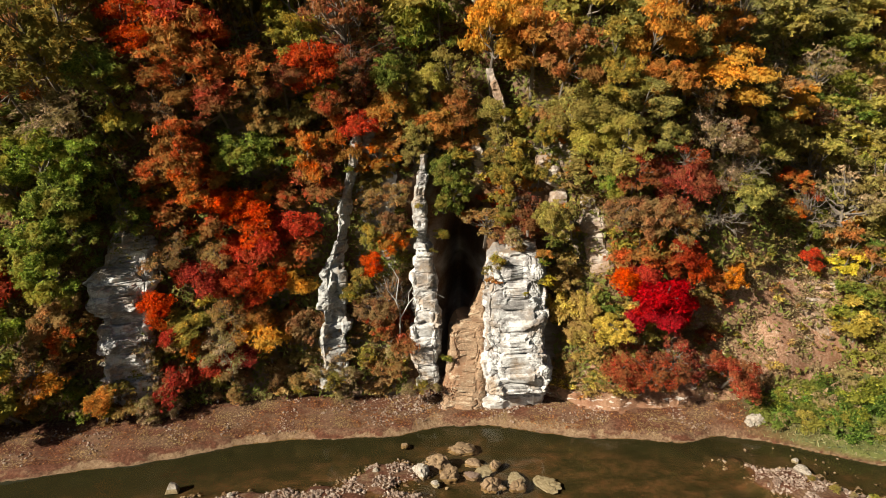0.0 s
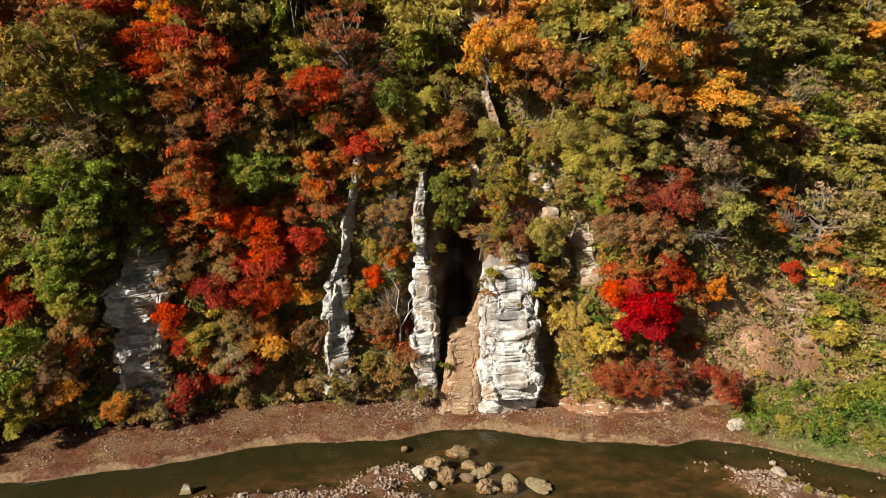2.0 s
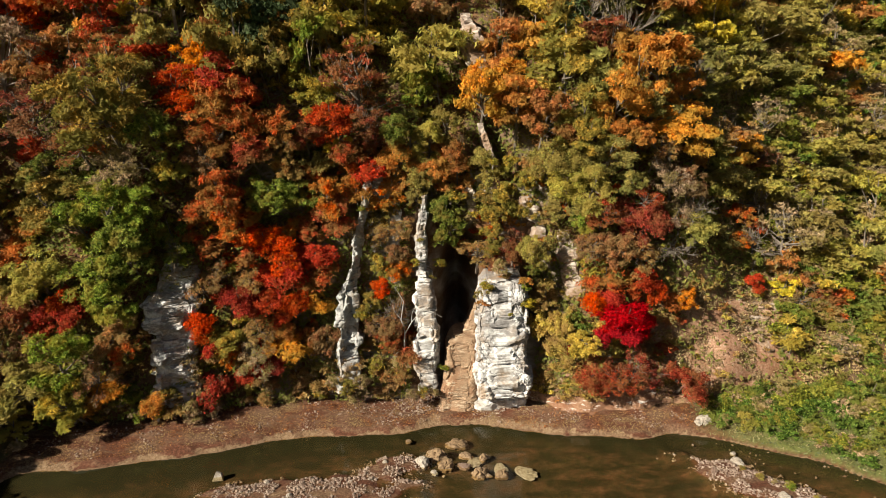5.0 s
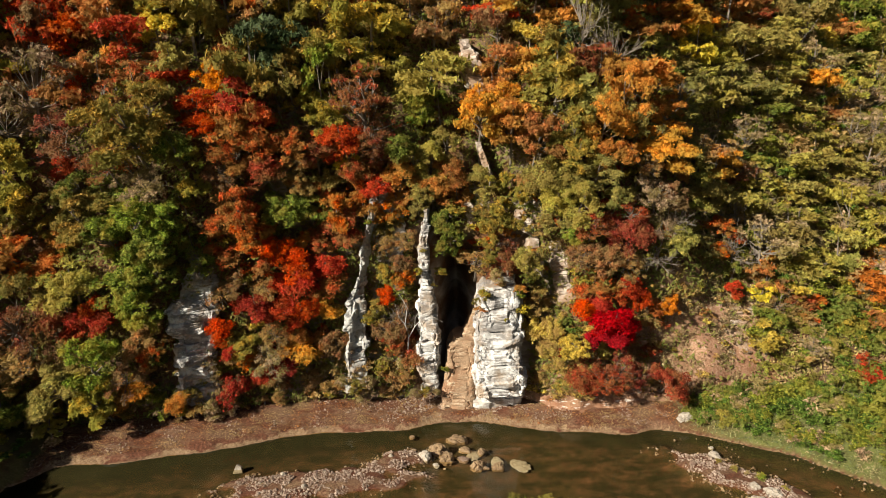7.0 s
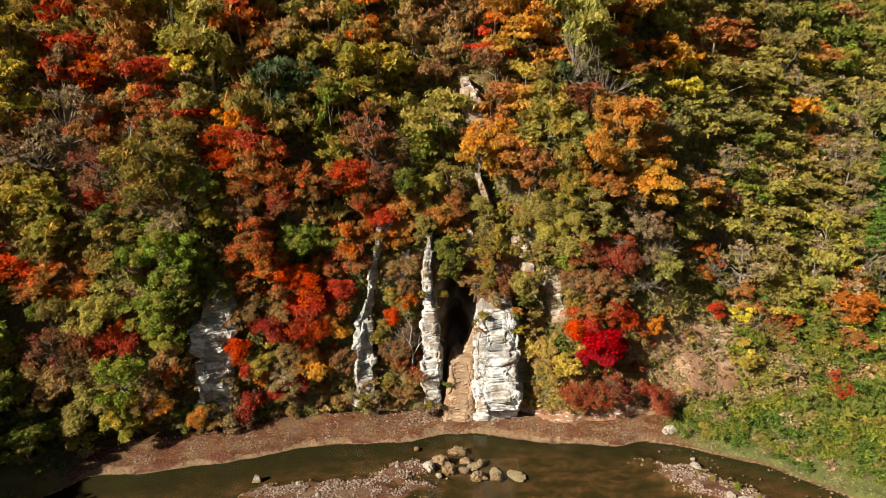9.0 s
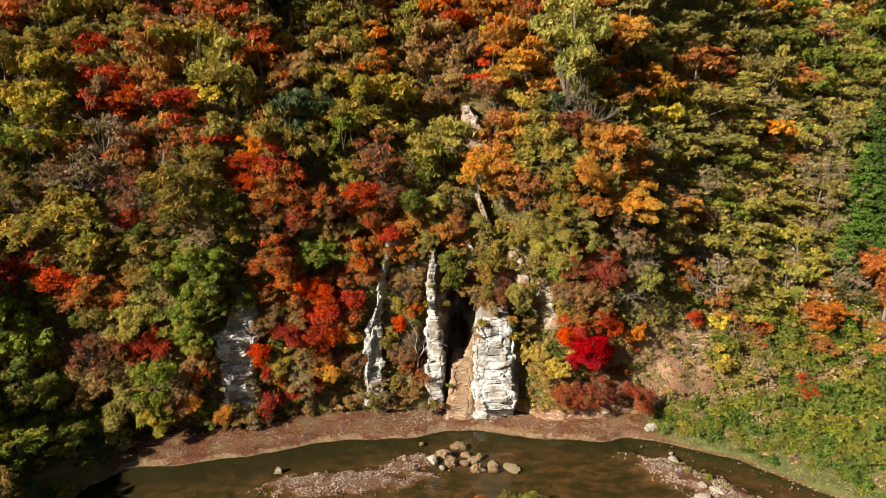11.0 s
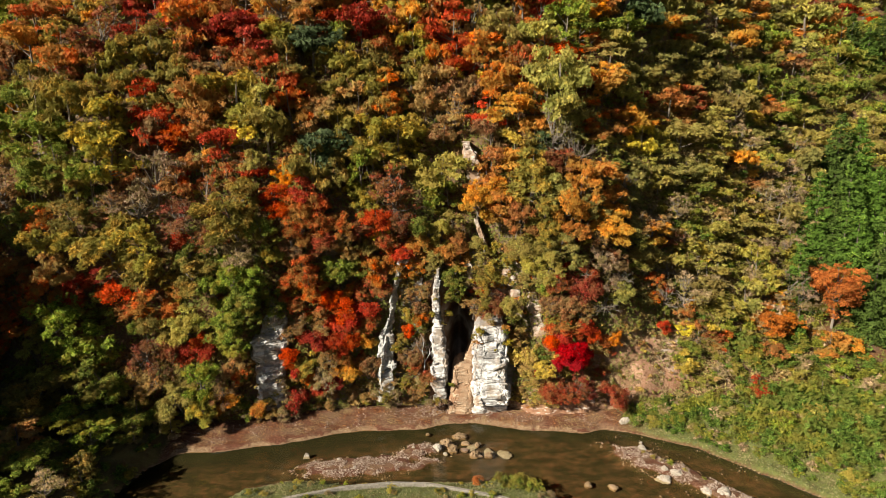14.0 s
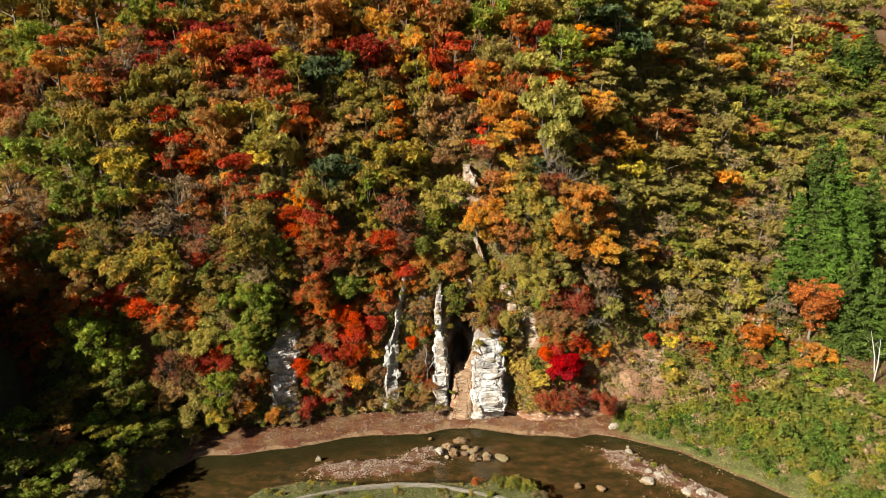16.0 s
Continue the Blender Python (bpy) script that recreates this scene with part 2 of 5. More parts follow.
def valley_material():
    """Red-brown leaf-strewn bank, sandy water's edge, green verge, brown river bed: painted by what lies where."""
    m, t, b, _ = shader("riverside_ground")
    fine = grain(t, 4.5, 8.0, 0.75)
    mid = grain(t, 0.9, 5.0, 0.65)
    a = t.nodes.new("ShaderNodeAttribute")
    a.attribute_name = "cover"
    s = t.nodes.new("ShaderNodeSeparateColor")
    t.links.new(a.outputs["Color"], s.inputs[0])
    litter = ramp(t, fine, (0.3, (0.035, 0.014, 0.008)), (0.48, (0.088, 0.033, 0.018)), (0.62, (0.145, 0.062, 0.036)), (0.74, (0.36, 0.25, 0.18)))
    litter = mixed(t, ramp(t, grain(t, 0.5, 5.0, 0.7, stretch=(0.5, 1.6, 1)), (0.44, (0, 0, 0)), (0.58, (0.5, 0.5, 0.5))), litter, ramp(t, fine, (0.32, (0.06, 0.035, 0.02)), (0.5, (0.16, 0.105, 0.062)), (0.7, (0.29, 0.21, 0.14))))
    sand = ramp(t, fine, (0.32, (0.07, 0.042, 0.022)), (0.5, (0.20, 0.13, 0.075)), (0.64, (0.30, 0.215, 0.135)), (0.74, (0.44, 0.36, 0.27)))
    sand = mixed(t, ramp(t, mid, (0.35, (0.5, 0.5, 0.5)), (0.6, (1, 1, 1))), litter, sand)
    grass = ramp(t, mid, (0.3, (0.07, 0.055, 0.022)), (0.5, (0.09, 0.10, 0.028)), (0.7, (0.13, 0.14, 0.04)))
    bed = ramp(t, mid, (0.3, (0.03, 0.03, 0.011)), (0.48, (0.085, 0.055, 0.024)), (0.6, (0.125, 0.068, 0.033)), (0.75, (0.19, 0.105, 0.056)))
    bed = mixed(t, 0.85, bed, ramp(t, fine, (0.32, (0.3, 0.3, 0.3)), (0.5, (0.85, 0.85, 0.85)), (0.7, (1.3, 1.25, 1.2))), "MULTIPLY")
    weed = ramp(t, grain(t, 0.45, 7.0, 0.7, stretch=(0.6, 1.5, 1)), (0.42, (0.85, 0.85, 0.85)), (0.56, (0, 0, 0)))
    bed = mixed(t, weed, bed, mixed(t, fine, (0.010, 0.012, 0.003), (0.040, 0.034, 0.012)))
    # darkens the bed towards the far shore: depth darkness painted into its colour
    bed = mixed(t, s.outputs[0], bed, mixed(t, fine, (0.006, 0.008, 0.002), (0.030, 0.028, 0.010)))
    torn = t.nodes.new("ShaderNodeMath")
    t.links.new(mixed(t, 1.0, s.outputs[0], ramp(t, grain(t, 0.32, 5.0, 0.65, stretch=(1, 1.6, 1)), (0.40, (0.45, 0.45, 0.45)), (0.58, (1.05, 1.05, 1.05))), "MULTIPLY"), torn.inputs[0])
    t.links.new(grain(t, 1.6, 8.0, 0.75), torn.inputs[1])
    c = mixed(t, ramp(t, torn.outputs[0], (0.78, (0, 0, 0)), (0.96, (1, 1, 1))), litter, sand)
    c = mixed(t, s.outputs[1], c, grass)
    wet = t.nodes.new("ShaderNodeMath")
    wet.operation = "MULTIPLY_ADD"
    wet.inputs[1].default_value = 0.5
    t.links.new(grain(t, 2.5, 6.0, 0.7), wet.inputs[0])
    t.links.new(s.outputs[2], wet.inputs[2])
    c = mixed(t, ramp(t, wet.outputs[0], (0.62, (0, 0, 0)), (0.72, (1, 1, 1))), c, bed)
    t.links.new(c, b.inputs["Base Color"])
    b.inputs["Roughness"].default_value = 0.92
    b.inputs["Specular IOR Level"].default_value = 0.2
    relief(t, b, fine, 0.8, 0.08)
    return m


def water_material():
    m, t, b, out = shader("shallow_river_water")
    t.nodes.remove(b)
    clear = t.nodes.new("ShaderNodeBsdfTransparent")
    clear.inputs[0].default_value = (0.8, 0.72, 0.5, 1)
    gloss = node(t, "ShaderNodeBsdfGlossy", Roughness=0.06)
    fres = node(t, "ShaderNodeFresnel", IOR=1.33)
    rip = grain(t, 1.6, 3.0, 0.5)
    bump = node(t, "ShaderNodeBump", Strength=0.12, Distance=0.05)
    t.links.new(rip, bump.inputs["Height"])
    t.links.new(bump.outputs[0], gloss.inputs["Normal"])
    t.links.new(bump.outputs[0], fres.inputs["Normal"])
    mx = t.nodes.new("ShaderNodeMixShader")
    t.links.new(fres.outputs[0], mx.inputs[0])
    t.links.new(clear.outputs[0], mx.inputs[1])
    t.links.new(gloss.outputs[0], mx.inputs[2])
    t.links.new(mx.outputs[0], out.inputs["Surface"])
    return m


def stone_material(name, low, high, stain):
    m, t, b, _ = shader(name)
    info = t.nodes.new("ShaderNodeObjectInfo")
    geo = t.nodes.new("ShaderNodeNewGeometry")
    add = t.nodes.new("ShaderNodeMath")
    add.operation = "FRACT"
    two = t.nodes.new("ShaderNodeMath")
    t.links.new(info.outputs["Random"], two.inputs[0])
    t.links.new(geo.outputs["Random Per Island"], two.inputs[1])
    t.links.new(two.outputs[0], add.inputs[0])
    c = ramp(t, add.outputs[0], (0.0, low), (0.6, tuple((p + q) / 2 for p, q in zip(low, high))), (1.0, high))
    n = grain(t, 3.0, 7.0, 0.7)
    c = mixed(t, ramp(t, n, (0.35, (1, 1, 1)), (0.6, (0, 0, 0))), c, stain)
    t.links.new(c, b.inputs["Base Color"])
    b.inputs["Roughness"].default_value = 0.85
    relief(t, b, n, 0.6, 0.06)
    return m


VALLEY = valley_material()
WATER = water_material()
STONE = stone_material("river_stone", (0.17, 0.11, 0.08), (0.48, 0.39, 0.32), (0.14, 0.085, 0.06))
OCHRE = stone_material("ochre_boulder", (0.22, 0.145, 0.075), (0.36, 0.25, 0.15), (0.11, 0.065, 0.034))
PALE = stone_material("pale_boulder", (0.33, 0.295, 0.25), (0.46, 0.42, 0.37), (0.21, 0.165, 0.12))
CONCRETE = stone_material("weathered_concrete", (0.25, 0.22, 0.19), (0.30, 0.27, 0.24), (0.13, 0.12, 0.09))


# ---- the lie of the land ----
def ease(a, b, x):
    u = np.clip((x - a) / (b - a), 0, 1)
    return u * u * (3 - 2 * u)


FOOT = ((-160, 70), (-120, 60), (-80, 50), (-60, 44.5), (-45, 46), (-37, 47), (-29, 49.5), (-20, 52), (-12, 53), (-5, 53.8), (0, 54.5),
        (6, 53.5), (15, 51), (25, 51), (35, 50.5), (45, 48), (60, 48), (80, 52), (120, 60), (220, 80))
FAR_SHORE = ((-70, -60), (-52, 0), (-45, 27), (-42.5, 38), (-40, 41.4), (-35, 42.3), (-27, 43.9), (-22.5, 45.2), (-17.5, 47.2), (-10, 48.2), (-4, 48.4),
             (0, 50.2), (3, 50.2), (6, 49.4), (11, 48), (20, 46.9), (24, 47.9), (27, 47), (31, 45), (36, 42.2), (42, 36), (47, 30.4), (60, 14), (75, -10), (100, -60))
NEAR_SHORE = ((-62, -60), (-44, 0), (-33, 22), (-30, 29), (-27, 33), (-22, 34.6), (-14, 34), (-4, 34), (3, 34.4), (7, 35.2), (11, 33.2), (15, 29), (22, 20), (40, 0), (80, -60))


def along(line, x):
    xs, ys = zip(*line)
    return np.interp(x, xs, ys)


def hill_y(x, z):
    """How far back the hillside stands at a height: a cliff to 32 m with woods above it, leaning back on its left, and a wooded slope on its right."""
    cliff = 1 - ease(14, 44, x)
    fall = np.clip(0.5 + (x - 30) / 90, 0.5, 1.3)
    return along(FOOT, x) + cliff * (0.12 * np.minimum(z, 32) + 0.68 * np.maximum(z - 32, 0)) + (1 - cliff) * fall * z + 0.15 * np.minimum(z, 32) * ease(28, 44, -x) + 3.5 * ease(40, 55, x) * ease(4, 14, z)


def gully(x, z):
    """The dark cleft between the two pale pillars: how much deeper it lies."""
    return 9.5 * np.exp(-(((x - 1.7) / 1.7) ** 2)) * ease(5, 9, z) * (1 - ease(15, 22, z))


def face_y(x, z):
    """The hillside's surface itself, with its hollows and bulges."""
    p = Vector((x, 0, z))
    push = 2.0 * noise.noise(p * 0.09) + 0.9 * noise.noise(p * 0.3) + 0.35 * noise.noise(p * 1.1)
    return float(hill_y(x, max(z, 0))) + push * min(1, 0.3 + max(z, 0) / 6) + float(gully(x, z))


def bars(x, y):
    """Gravel bars in the river: how far a place lies inside one, 0 to 1."""
    best = 0.0
    for cx, cy, a, b, turn in ((-12.2, 38.3, 11.2, 2.7, 6), (-5.0, 42.2, 4.0, 2.0, 25), (29.0, 38.0, 9, 2.6, -42), (34, 33.0, 7, 2.2, -48)):
        c, s = math.cos(radians(turn)), math.sin(radians(turn))
        u, v = ((x - cx) * c + (y - cy) * s) / a, (-(x - cx) * s + (y - cy) * c) / b
        best = max(best, 1 - ease(0.5, 1.25, math.hypot(u, v) + 0.35 * noise.noise(Vector((x, y, 7)) * 0.6)))
    return float(best)


def ground_z(x, y):
    """Height of the valley floor and its cover: sand, grass and river bed, 0 to 1 each. In the river, sand holds the
    bed's painted depth darkness.
    """
    far, near, foot = along(FAR_SHORE, x), along(NEAR_SHORE, x), along(FOOT, x)
    w = 0.6 * noise.noise(Vector((x, y, 0)) * 0.25) + 0.25 * noise.noise(Vector((x, y, 3)) * 0.9) + 0.22 * noise.noise(Vector((x, y, 5)) * 2.2)
    rough = 0.10 * noise.noise(Vector((x, y, 1)) * 1.3) + 0.25 * noise.noise(Vector((x, y, 2)) * 0.2)
    d, e = y - far + w * 0.9, near - y + w * 0.6
    verge = float(ease(24, 34, x)) * float(1 - ease(20, 40, -y))
    if x < -41.5 and d > 0:
        verge = 0.6
    if d > 0:
        z = 0.36 * ease(-0.1, 0.75, d) + 1.3 * min(d / max(foot - far, 3.0), 1.0) + rough * min(1, d) + 2.4 * verge * min(1, max(0, d - 1) / 14)
        z += max(0.0, -62 - x) * 0.45 + max(0.0, -67 - x) * 0.9 * float(ease(24, 34, y + 0.75 * (-76 - x)))
        sand = float(1 - ease(0.05, 0.75, d + 1.8 * w)) * (1 - float(ease(19, 27, x)))
        return min(z, 34.0), sand, verge * float(ease(0, 0.4, d)), 0.0
    if e > 0:
        z = 0.3 * ease(0, 1.0, e) + 0.9 * ease(0, 4, e) + rough * min(1, e)
        return z, 0.0, float(ease(0.2, 1.0, e + 0.5 * w)), 0.0
    depth = -0.45 * float(ease(0, 2.5, -d)) * float(ease(0, 1.5, -e)) + 0.06 * w
    bar = bars(x, y)
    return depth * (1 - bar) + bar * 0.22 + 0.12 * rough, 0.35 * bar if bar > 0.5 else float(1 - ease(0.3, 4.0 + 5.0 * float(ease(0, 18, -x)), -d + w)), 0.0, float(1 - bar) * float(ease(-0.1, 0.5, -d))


def stretched(low, high, step, limit):
    """Even lines from low to high, then ever wider ones out to the limit."""
    inner = list(np.arange(low, high + 1e-6, step))
    out, s = [], step
    while not out or out[-1] < limit:
        s *= 1.5
        out.append((out[-1] if out else 0) + s)
    return [low - v for v in reversed(out)] + inner + [high + v for v in out]


def mesh_from(name, verts, faces, material=None, smooth=False):
    me = bpy.data.meshes.new(name)
    me.from_pydata([tuple(v) for v in verts] if not isinstance(verts, np.ndarray) else verts.tolist(), [], faces if isinstance(faces, list) else faces.tolist())
    if smooth:
        me.shade_smooth()
    if material:
        me.materials.append(material)
    return me


def sheet_faces(rows, cols):
    return [(r * cols + c, r * cols + c + 1, (r + 1) * cols + c + 1, (r + 1) * cols + c) for r in range(rows - 1) for c in range(cols - 1)]


# ---- the ground, the river and the hillside ----
gx, gy = stretched(-62, 66, 0.38, 2500), stretched(22, 55, 0.25, 2500)
verts, cover = [], []
for y in gy:
    for x in gx:
        z, sand, grass, bed = ground_z(x, y)
        verts.append((x, y, z))
        cover.append((sand, grass, bed, 1.0))
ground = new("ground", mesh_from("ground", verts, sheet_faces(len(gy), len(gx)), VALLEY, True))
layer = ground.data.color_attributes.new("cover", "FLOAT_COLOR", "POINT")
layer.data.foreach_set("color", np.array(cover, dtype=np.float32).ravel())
tagged(ground, "red-brown gravel riverbank strewn with fallen leaves, sandy edge and green verge", "ground", kind="structure")

river = new("water", mesh_from("water", [(-90, -70, 0), (110, -70, 0), (110, 52, 0), (-90, 52, 0)], [(0, 1, 2, 3)], WATER))
river.visible_shadow = False
tagged(river, "shallow clear brown river, far edge dark green from depth painted on its bed", "water", kind="structure")

hx, hz = np.array(sorted(set(np.arange(-170, 236, 1.3).round(2)) | set(np.arange(-3, 6.5, 0.4).round(2)))), np.concatenate((np.arange(-1, 46, 0.8), np.arange(46, 126, 1.6)))
verts, cover = [], []
for z in hz:
    for x in hx:
        p = Vector((x, 0, z))
        ragged = 0.8 * noise.noise(p * 0.35) + 0.3 * noise.noise(p * 1.2)
        slip = 1 - ease(0.75, 1.1, math.hypot((x - 29) / 10.5, (z - 8.5) / 8.5) + 0.4 * ragged)
        ledge = 1 - ease(0.8, 1.1, math.hypot((x - 14) / 14, (z - 2) / 5.0) + 0.4 * ragged)
        crag_face = ease(0.0, 0.35, ragged) * (1 - ease(13, 20, abs(x + 4))) * (1 - ease(26, 34, z))
        cover.append((float(max(slip, ledge)), float(crag_face), 0.0, 1.0))
        verts.append((x, face_y(x, z), z))
top = len(verts)
for x in hx:
    verts.append((x, float(hill_y(x, 126)) + 120, 140))
    cover.append((0.0, 0.0, 0.0, 1.0))
hill = new("hillside", mesh_from("hillside", verts, sheet_faces(len(hz) + 1, len(hx)), HILL, True))
layer = hill.data.color_attributes.new("cover", "FLOAT_COLOR", "POINT")
layer.data.foreach_set("color", np.array(cover, dtype=np.float32).ravel())
tagged(hill, "steep wooded hillside of brown soil under fallen leaves", "hillside", kind="structure")


# ---- rock ----
def part(name, mesh, material, parent, label=""):
    ob = new(name, mesh)
    if not mesh.materials:
        mesh.materials.append(material)
    ob.material_slots[0].link = "OBJECT"
    ob.material_slots[0].material = material
    ob.parent = parent
    return tagged(ob, label)


def crag(name, label, levels, material, seed, blocks=0.45, ring=84, step=0.16, turn=0):
    """A standing rib of bedded rock. levels: height, left, right, front, back. Flat joint faces stand proud or back in blocks, open cracks run between the beds."""
    zs = np.arange(levels[0][0], levels[-1][0] + step, step)
    keys = np.array(levels)
    verts, faces = [], []
    off = Vector((seed * 13.7, seed * 5.1, 0))
    for z in zs:
        l, r, f, k = (np.interp(z, keys[:, 0], keys[:, i]) for i in (1, 2, 3, 4))
        cx, cy, a, b = (l + r) / 2, (f + k) / 2, (r - l) / 2, (k - f) / 2
        for i in range(ring):
            ang = 2 * math.pi * i / ring
            c, s = math.cos(ang), math.sin(ang)
            x, y = cx + a * math.copysign(abs(c) ** 0.36, c), cy + b * math.copysign(abs(s) ** 0.36, s)
            if turn:
                ct, st = math.cos(radians(turn)), math.sin(radians(turn))
                x, y = cx + (x - cx) * ct - (y - cy) * st, cy + (x - cx) * st + (y - cy) * ct
                c, s = c * ct - s * st, c * st + s * ct
            p = Vector((x, y, z)) + off
            warp = noise.noise_vector(p * 0.6) * 0.35
            q = Vector((p.x * 0.52, p.y * 0.52, p.z * 0.62 + 0.05 * p.x)) + warp
            far, spots = noise.voronoi(q)
            own = spots[0] * 37.7
            stand = noise.cell(own) - 0.5
            slope = noise.cell_vector(own + Vector((9.5, 2.5, 4.5))) - Vector((0.5, 0.5, 0.5))
            small, _ = noise.voronoi(Vector((p.x * 1.9, p.y * 1.9, p.z * 1.3)) + warp * 2)
            broken = max(0.0, min(1.0, 0.5 + 1.6 * noise.noise(p * 0.22 + Vector((4, 4, 4))) + 0.05 * (z - 7)))
            crack = math.exp(-(((far[1] - far[0]) / 0.05) ** 2)) * max(0.0, 0.35 + noise.noise(p * 0.5))
            chip = math.exp(-(((small[1] - small[0]) / 0.07) ** 2)) * broken
            rough = noise.fractal(Vector((p.x * 1.1, p.y * 1.1, p.z * 1.1)), 0.8, 2.2, 5)
            d = blocks * (0.7 * stand + 1.0 * (q - spots[0]).dot(slope)) + 0.38 * noise.noise(p * 0.28) + (0.05 + 0.13 * broken) * rough
            d -= 0.30 * crack + 0.10 * chip - 0.10 * broken * (small[0] - 0.3)
            course = (z + 0.3 * noise.noise(p * 0.35) + 0.05 * x) / 1.25
            joint = course - math.floor(course)
            tilt = noise.cell(Vector((math.floor(course) + 0.5, math.floor(x * 0.45 + 0.37 * math.floor(course)) + 0.5, seed + 0.5))) - 0.5
            d += blocks * (0.55 * tilt + 0.25 * (joint - 0.5)) - 0.20 * math.exp(-((min(joint, 1 - joint) / 0.05) ** 2)) * max(0.0, 0.4 + 1.2 * noise.noise(p * 0.4 + Vector((2, 7, 1))))
            d *= min(1.0, 0.3 + 0.7 * a)
            verts.append((x + d * c, y + d * s, z + 0.06 * noise.noise(p * 2)))
    n = len(zs)
    for r in range(n - 1):
        for i in range(ring):
            j = (i + 1) % ring
            faces.append((r * ring + i, r * ring + j, (r + 1) * ring + j, (r + 1) * ring + i))
    faces.append(tuple((n - 1) * ring + i for i in range(ring)))
    ob = new(name, mesh_from(name, verts, faces, material))
    return tagged(ob, label, "cliff", "rock faces of the cliff", kind="structure")


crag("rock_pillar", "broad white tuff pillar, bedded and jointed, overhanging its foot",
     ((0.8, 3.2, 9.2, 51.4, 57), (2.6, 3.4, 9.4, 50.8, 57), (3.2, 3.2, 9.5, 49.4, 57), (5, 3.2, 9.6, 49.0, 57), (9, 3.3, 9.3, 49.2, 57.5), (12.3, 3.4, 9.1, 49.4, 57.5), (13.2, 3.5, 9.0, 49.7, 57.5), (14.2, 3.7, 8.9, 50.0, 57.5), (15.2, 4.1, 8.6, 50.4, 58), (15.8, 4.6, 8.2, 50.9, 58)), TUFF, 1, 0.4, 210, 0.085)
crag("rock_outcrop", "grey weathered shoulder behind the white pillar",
     ((11.5, 4.0, 9.2, 51.0, 57.5), (13.5, 4.2, 9.1, 51.2, 57.5), (15.2, 4.7, 8.9, 51.8, 57.5), (16.2, 5.2, 8.6, 52.4, 58)), TUFF_GREY_AND_SHADE, 17, 0.5, 90, 0.14)
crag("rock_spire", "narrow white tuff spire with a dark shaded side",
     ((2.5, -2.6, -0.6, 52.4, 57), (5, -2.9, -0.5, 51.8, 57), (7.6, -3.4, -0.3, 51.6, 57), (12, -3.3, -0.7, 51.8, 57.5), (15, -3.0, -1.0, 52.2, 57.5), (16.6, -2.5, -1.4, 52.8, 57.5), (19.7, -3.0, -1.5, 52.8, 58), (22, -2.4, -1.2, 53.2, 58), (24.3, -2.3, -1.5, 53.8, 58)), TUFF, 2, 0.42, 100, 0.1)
# white fin painted grey all over to stand for its shaded flank
crag("rock_spire", "thin leaning white tuff fin, painted grey for its shaded flank",
     ((4, -12.3, -8.4, 52.8, 53.6), (7, -12.3, -8.4, 52.6, 53.4), (10, -11.9, -8.4, 52.7, 53.4), (13.8, -11.5, -8.6, 52.7, 53.4), (15.2, -10.7, -8.7, 52.8, 53.4), (17, -10.1, -8.4, 52.8, 53.3), (19.2, -9.9, -8.2, 53.2, 53.7), (22, -9.3, -7.6, 53.6, 54.1), (24.5, -8.8, -7.3, 54.1, 54.6), (26.5, -8.2, -7.4, 54.6, 55.0)), TUFF_GREY_AND_SHADE, 3, 0.42, 100, 0.1, 57)
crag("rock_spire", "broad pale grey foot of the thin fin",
     ((3, -11.9, -9.0, 51.9, 54.2), (6, -11.8, -9.0, 51.8, 54), (10, -11.5, -8.9, 52.0, 54), (13, -11.2, -9.0, 52.3, 54), (14.6, -10.8, -9.2, 52.6, 54)), TUFF_GREY_AND_SHADE, 23, 0.42, 90, 0.11, 12)
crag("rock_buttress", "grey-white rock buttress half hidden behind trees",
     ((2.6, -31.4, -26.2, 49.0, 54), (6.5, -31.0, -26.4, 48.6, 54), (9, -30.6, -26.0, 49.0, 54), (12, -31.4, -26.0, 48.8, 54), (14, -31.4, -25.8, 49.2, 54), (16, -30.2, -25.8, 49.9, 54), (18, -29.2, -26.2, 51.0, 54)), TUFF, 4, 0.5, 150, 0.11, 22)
crag("rock_wall", "rock wall behind the fin, painted grey for its shade", ((8, -8.8, -4.6, 54.6, 58), (26, -8.2, -4.4, 56.2, 59), (28, -7.6, -5, 56.8, 59)), TUFF_GREY_AND_SHADE, 5, 0.4, 60, 0.22)
crag("rock_outcrop", "weathered pinkish white outcrop above the pillar", ((16.5, 9.4, 12.0, 53.2, 58), (19, 9.4, 11.9, 53.4, 58), (21.2, 9.8, 11.4, 53.8, 58), (22.3, 7.8, 11.0, 54.0, 58), (24, 8.2, 9.6, 54.4, 58)), OUTCROP, 7, 0.45, 60, 0.2)
crag("rock_outcrop", "pale earth-stained outcrop among red shrubs", ((13, 12.8, 16.0, 52.6, 58), (17, 12.4, 15.0, 53.2, 58), (21.5, 12.2, 13.6, 54, 58)), OUTCROP, 8, 0.4, 48, 0.2)
crag("rock_outcrop", "small brownish outcrop at the head of the gully", ((22.0, 2.4, 4.6, 54.8, 59), (25.2, 2.2, 3.6, 55.2, 59)), OUTCROP, 9, 0.4, 40, 0.2)
crag("rock_outcrop", "white streak of bare rock high in the gully", ((27.2, 5.2, 6.4, 55.0, 62), (29.0, 4.6, 5.8, 55.4, 62), (31.6, 3.8, 4.8, 56.0, 62)), OUTCROP, 10, 0.35, 40, 0.2)
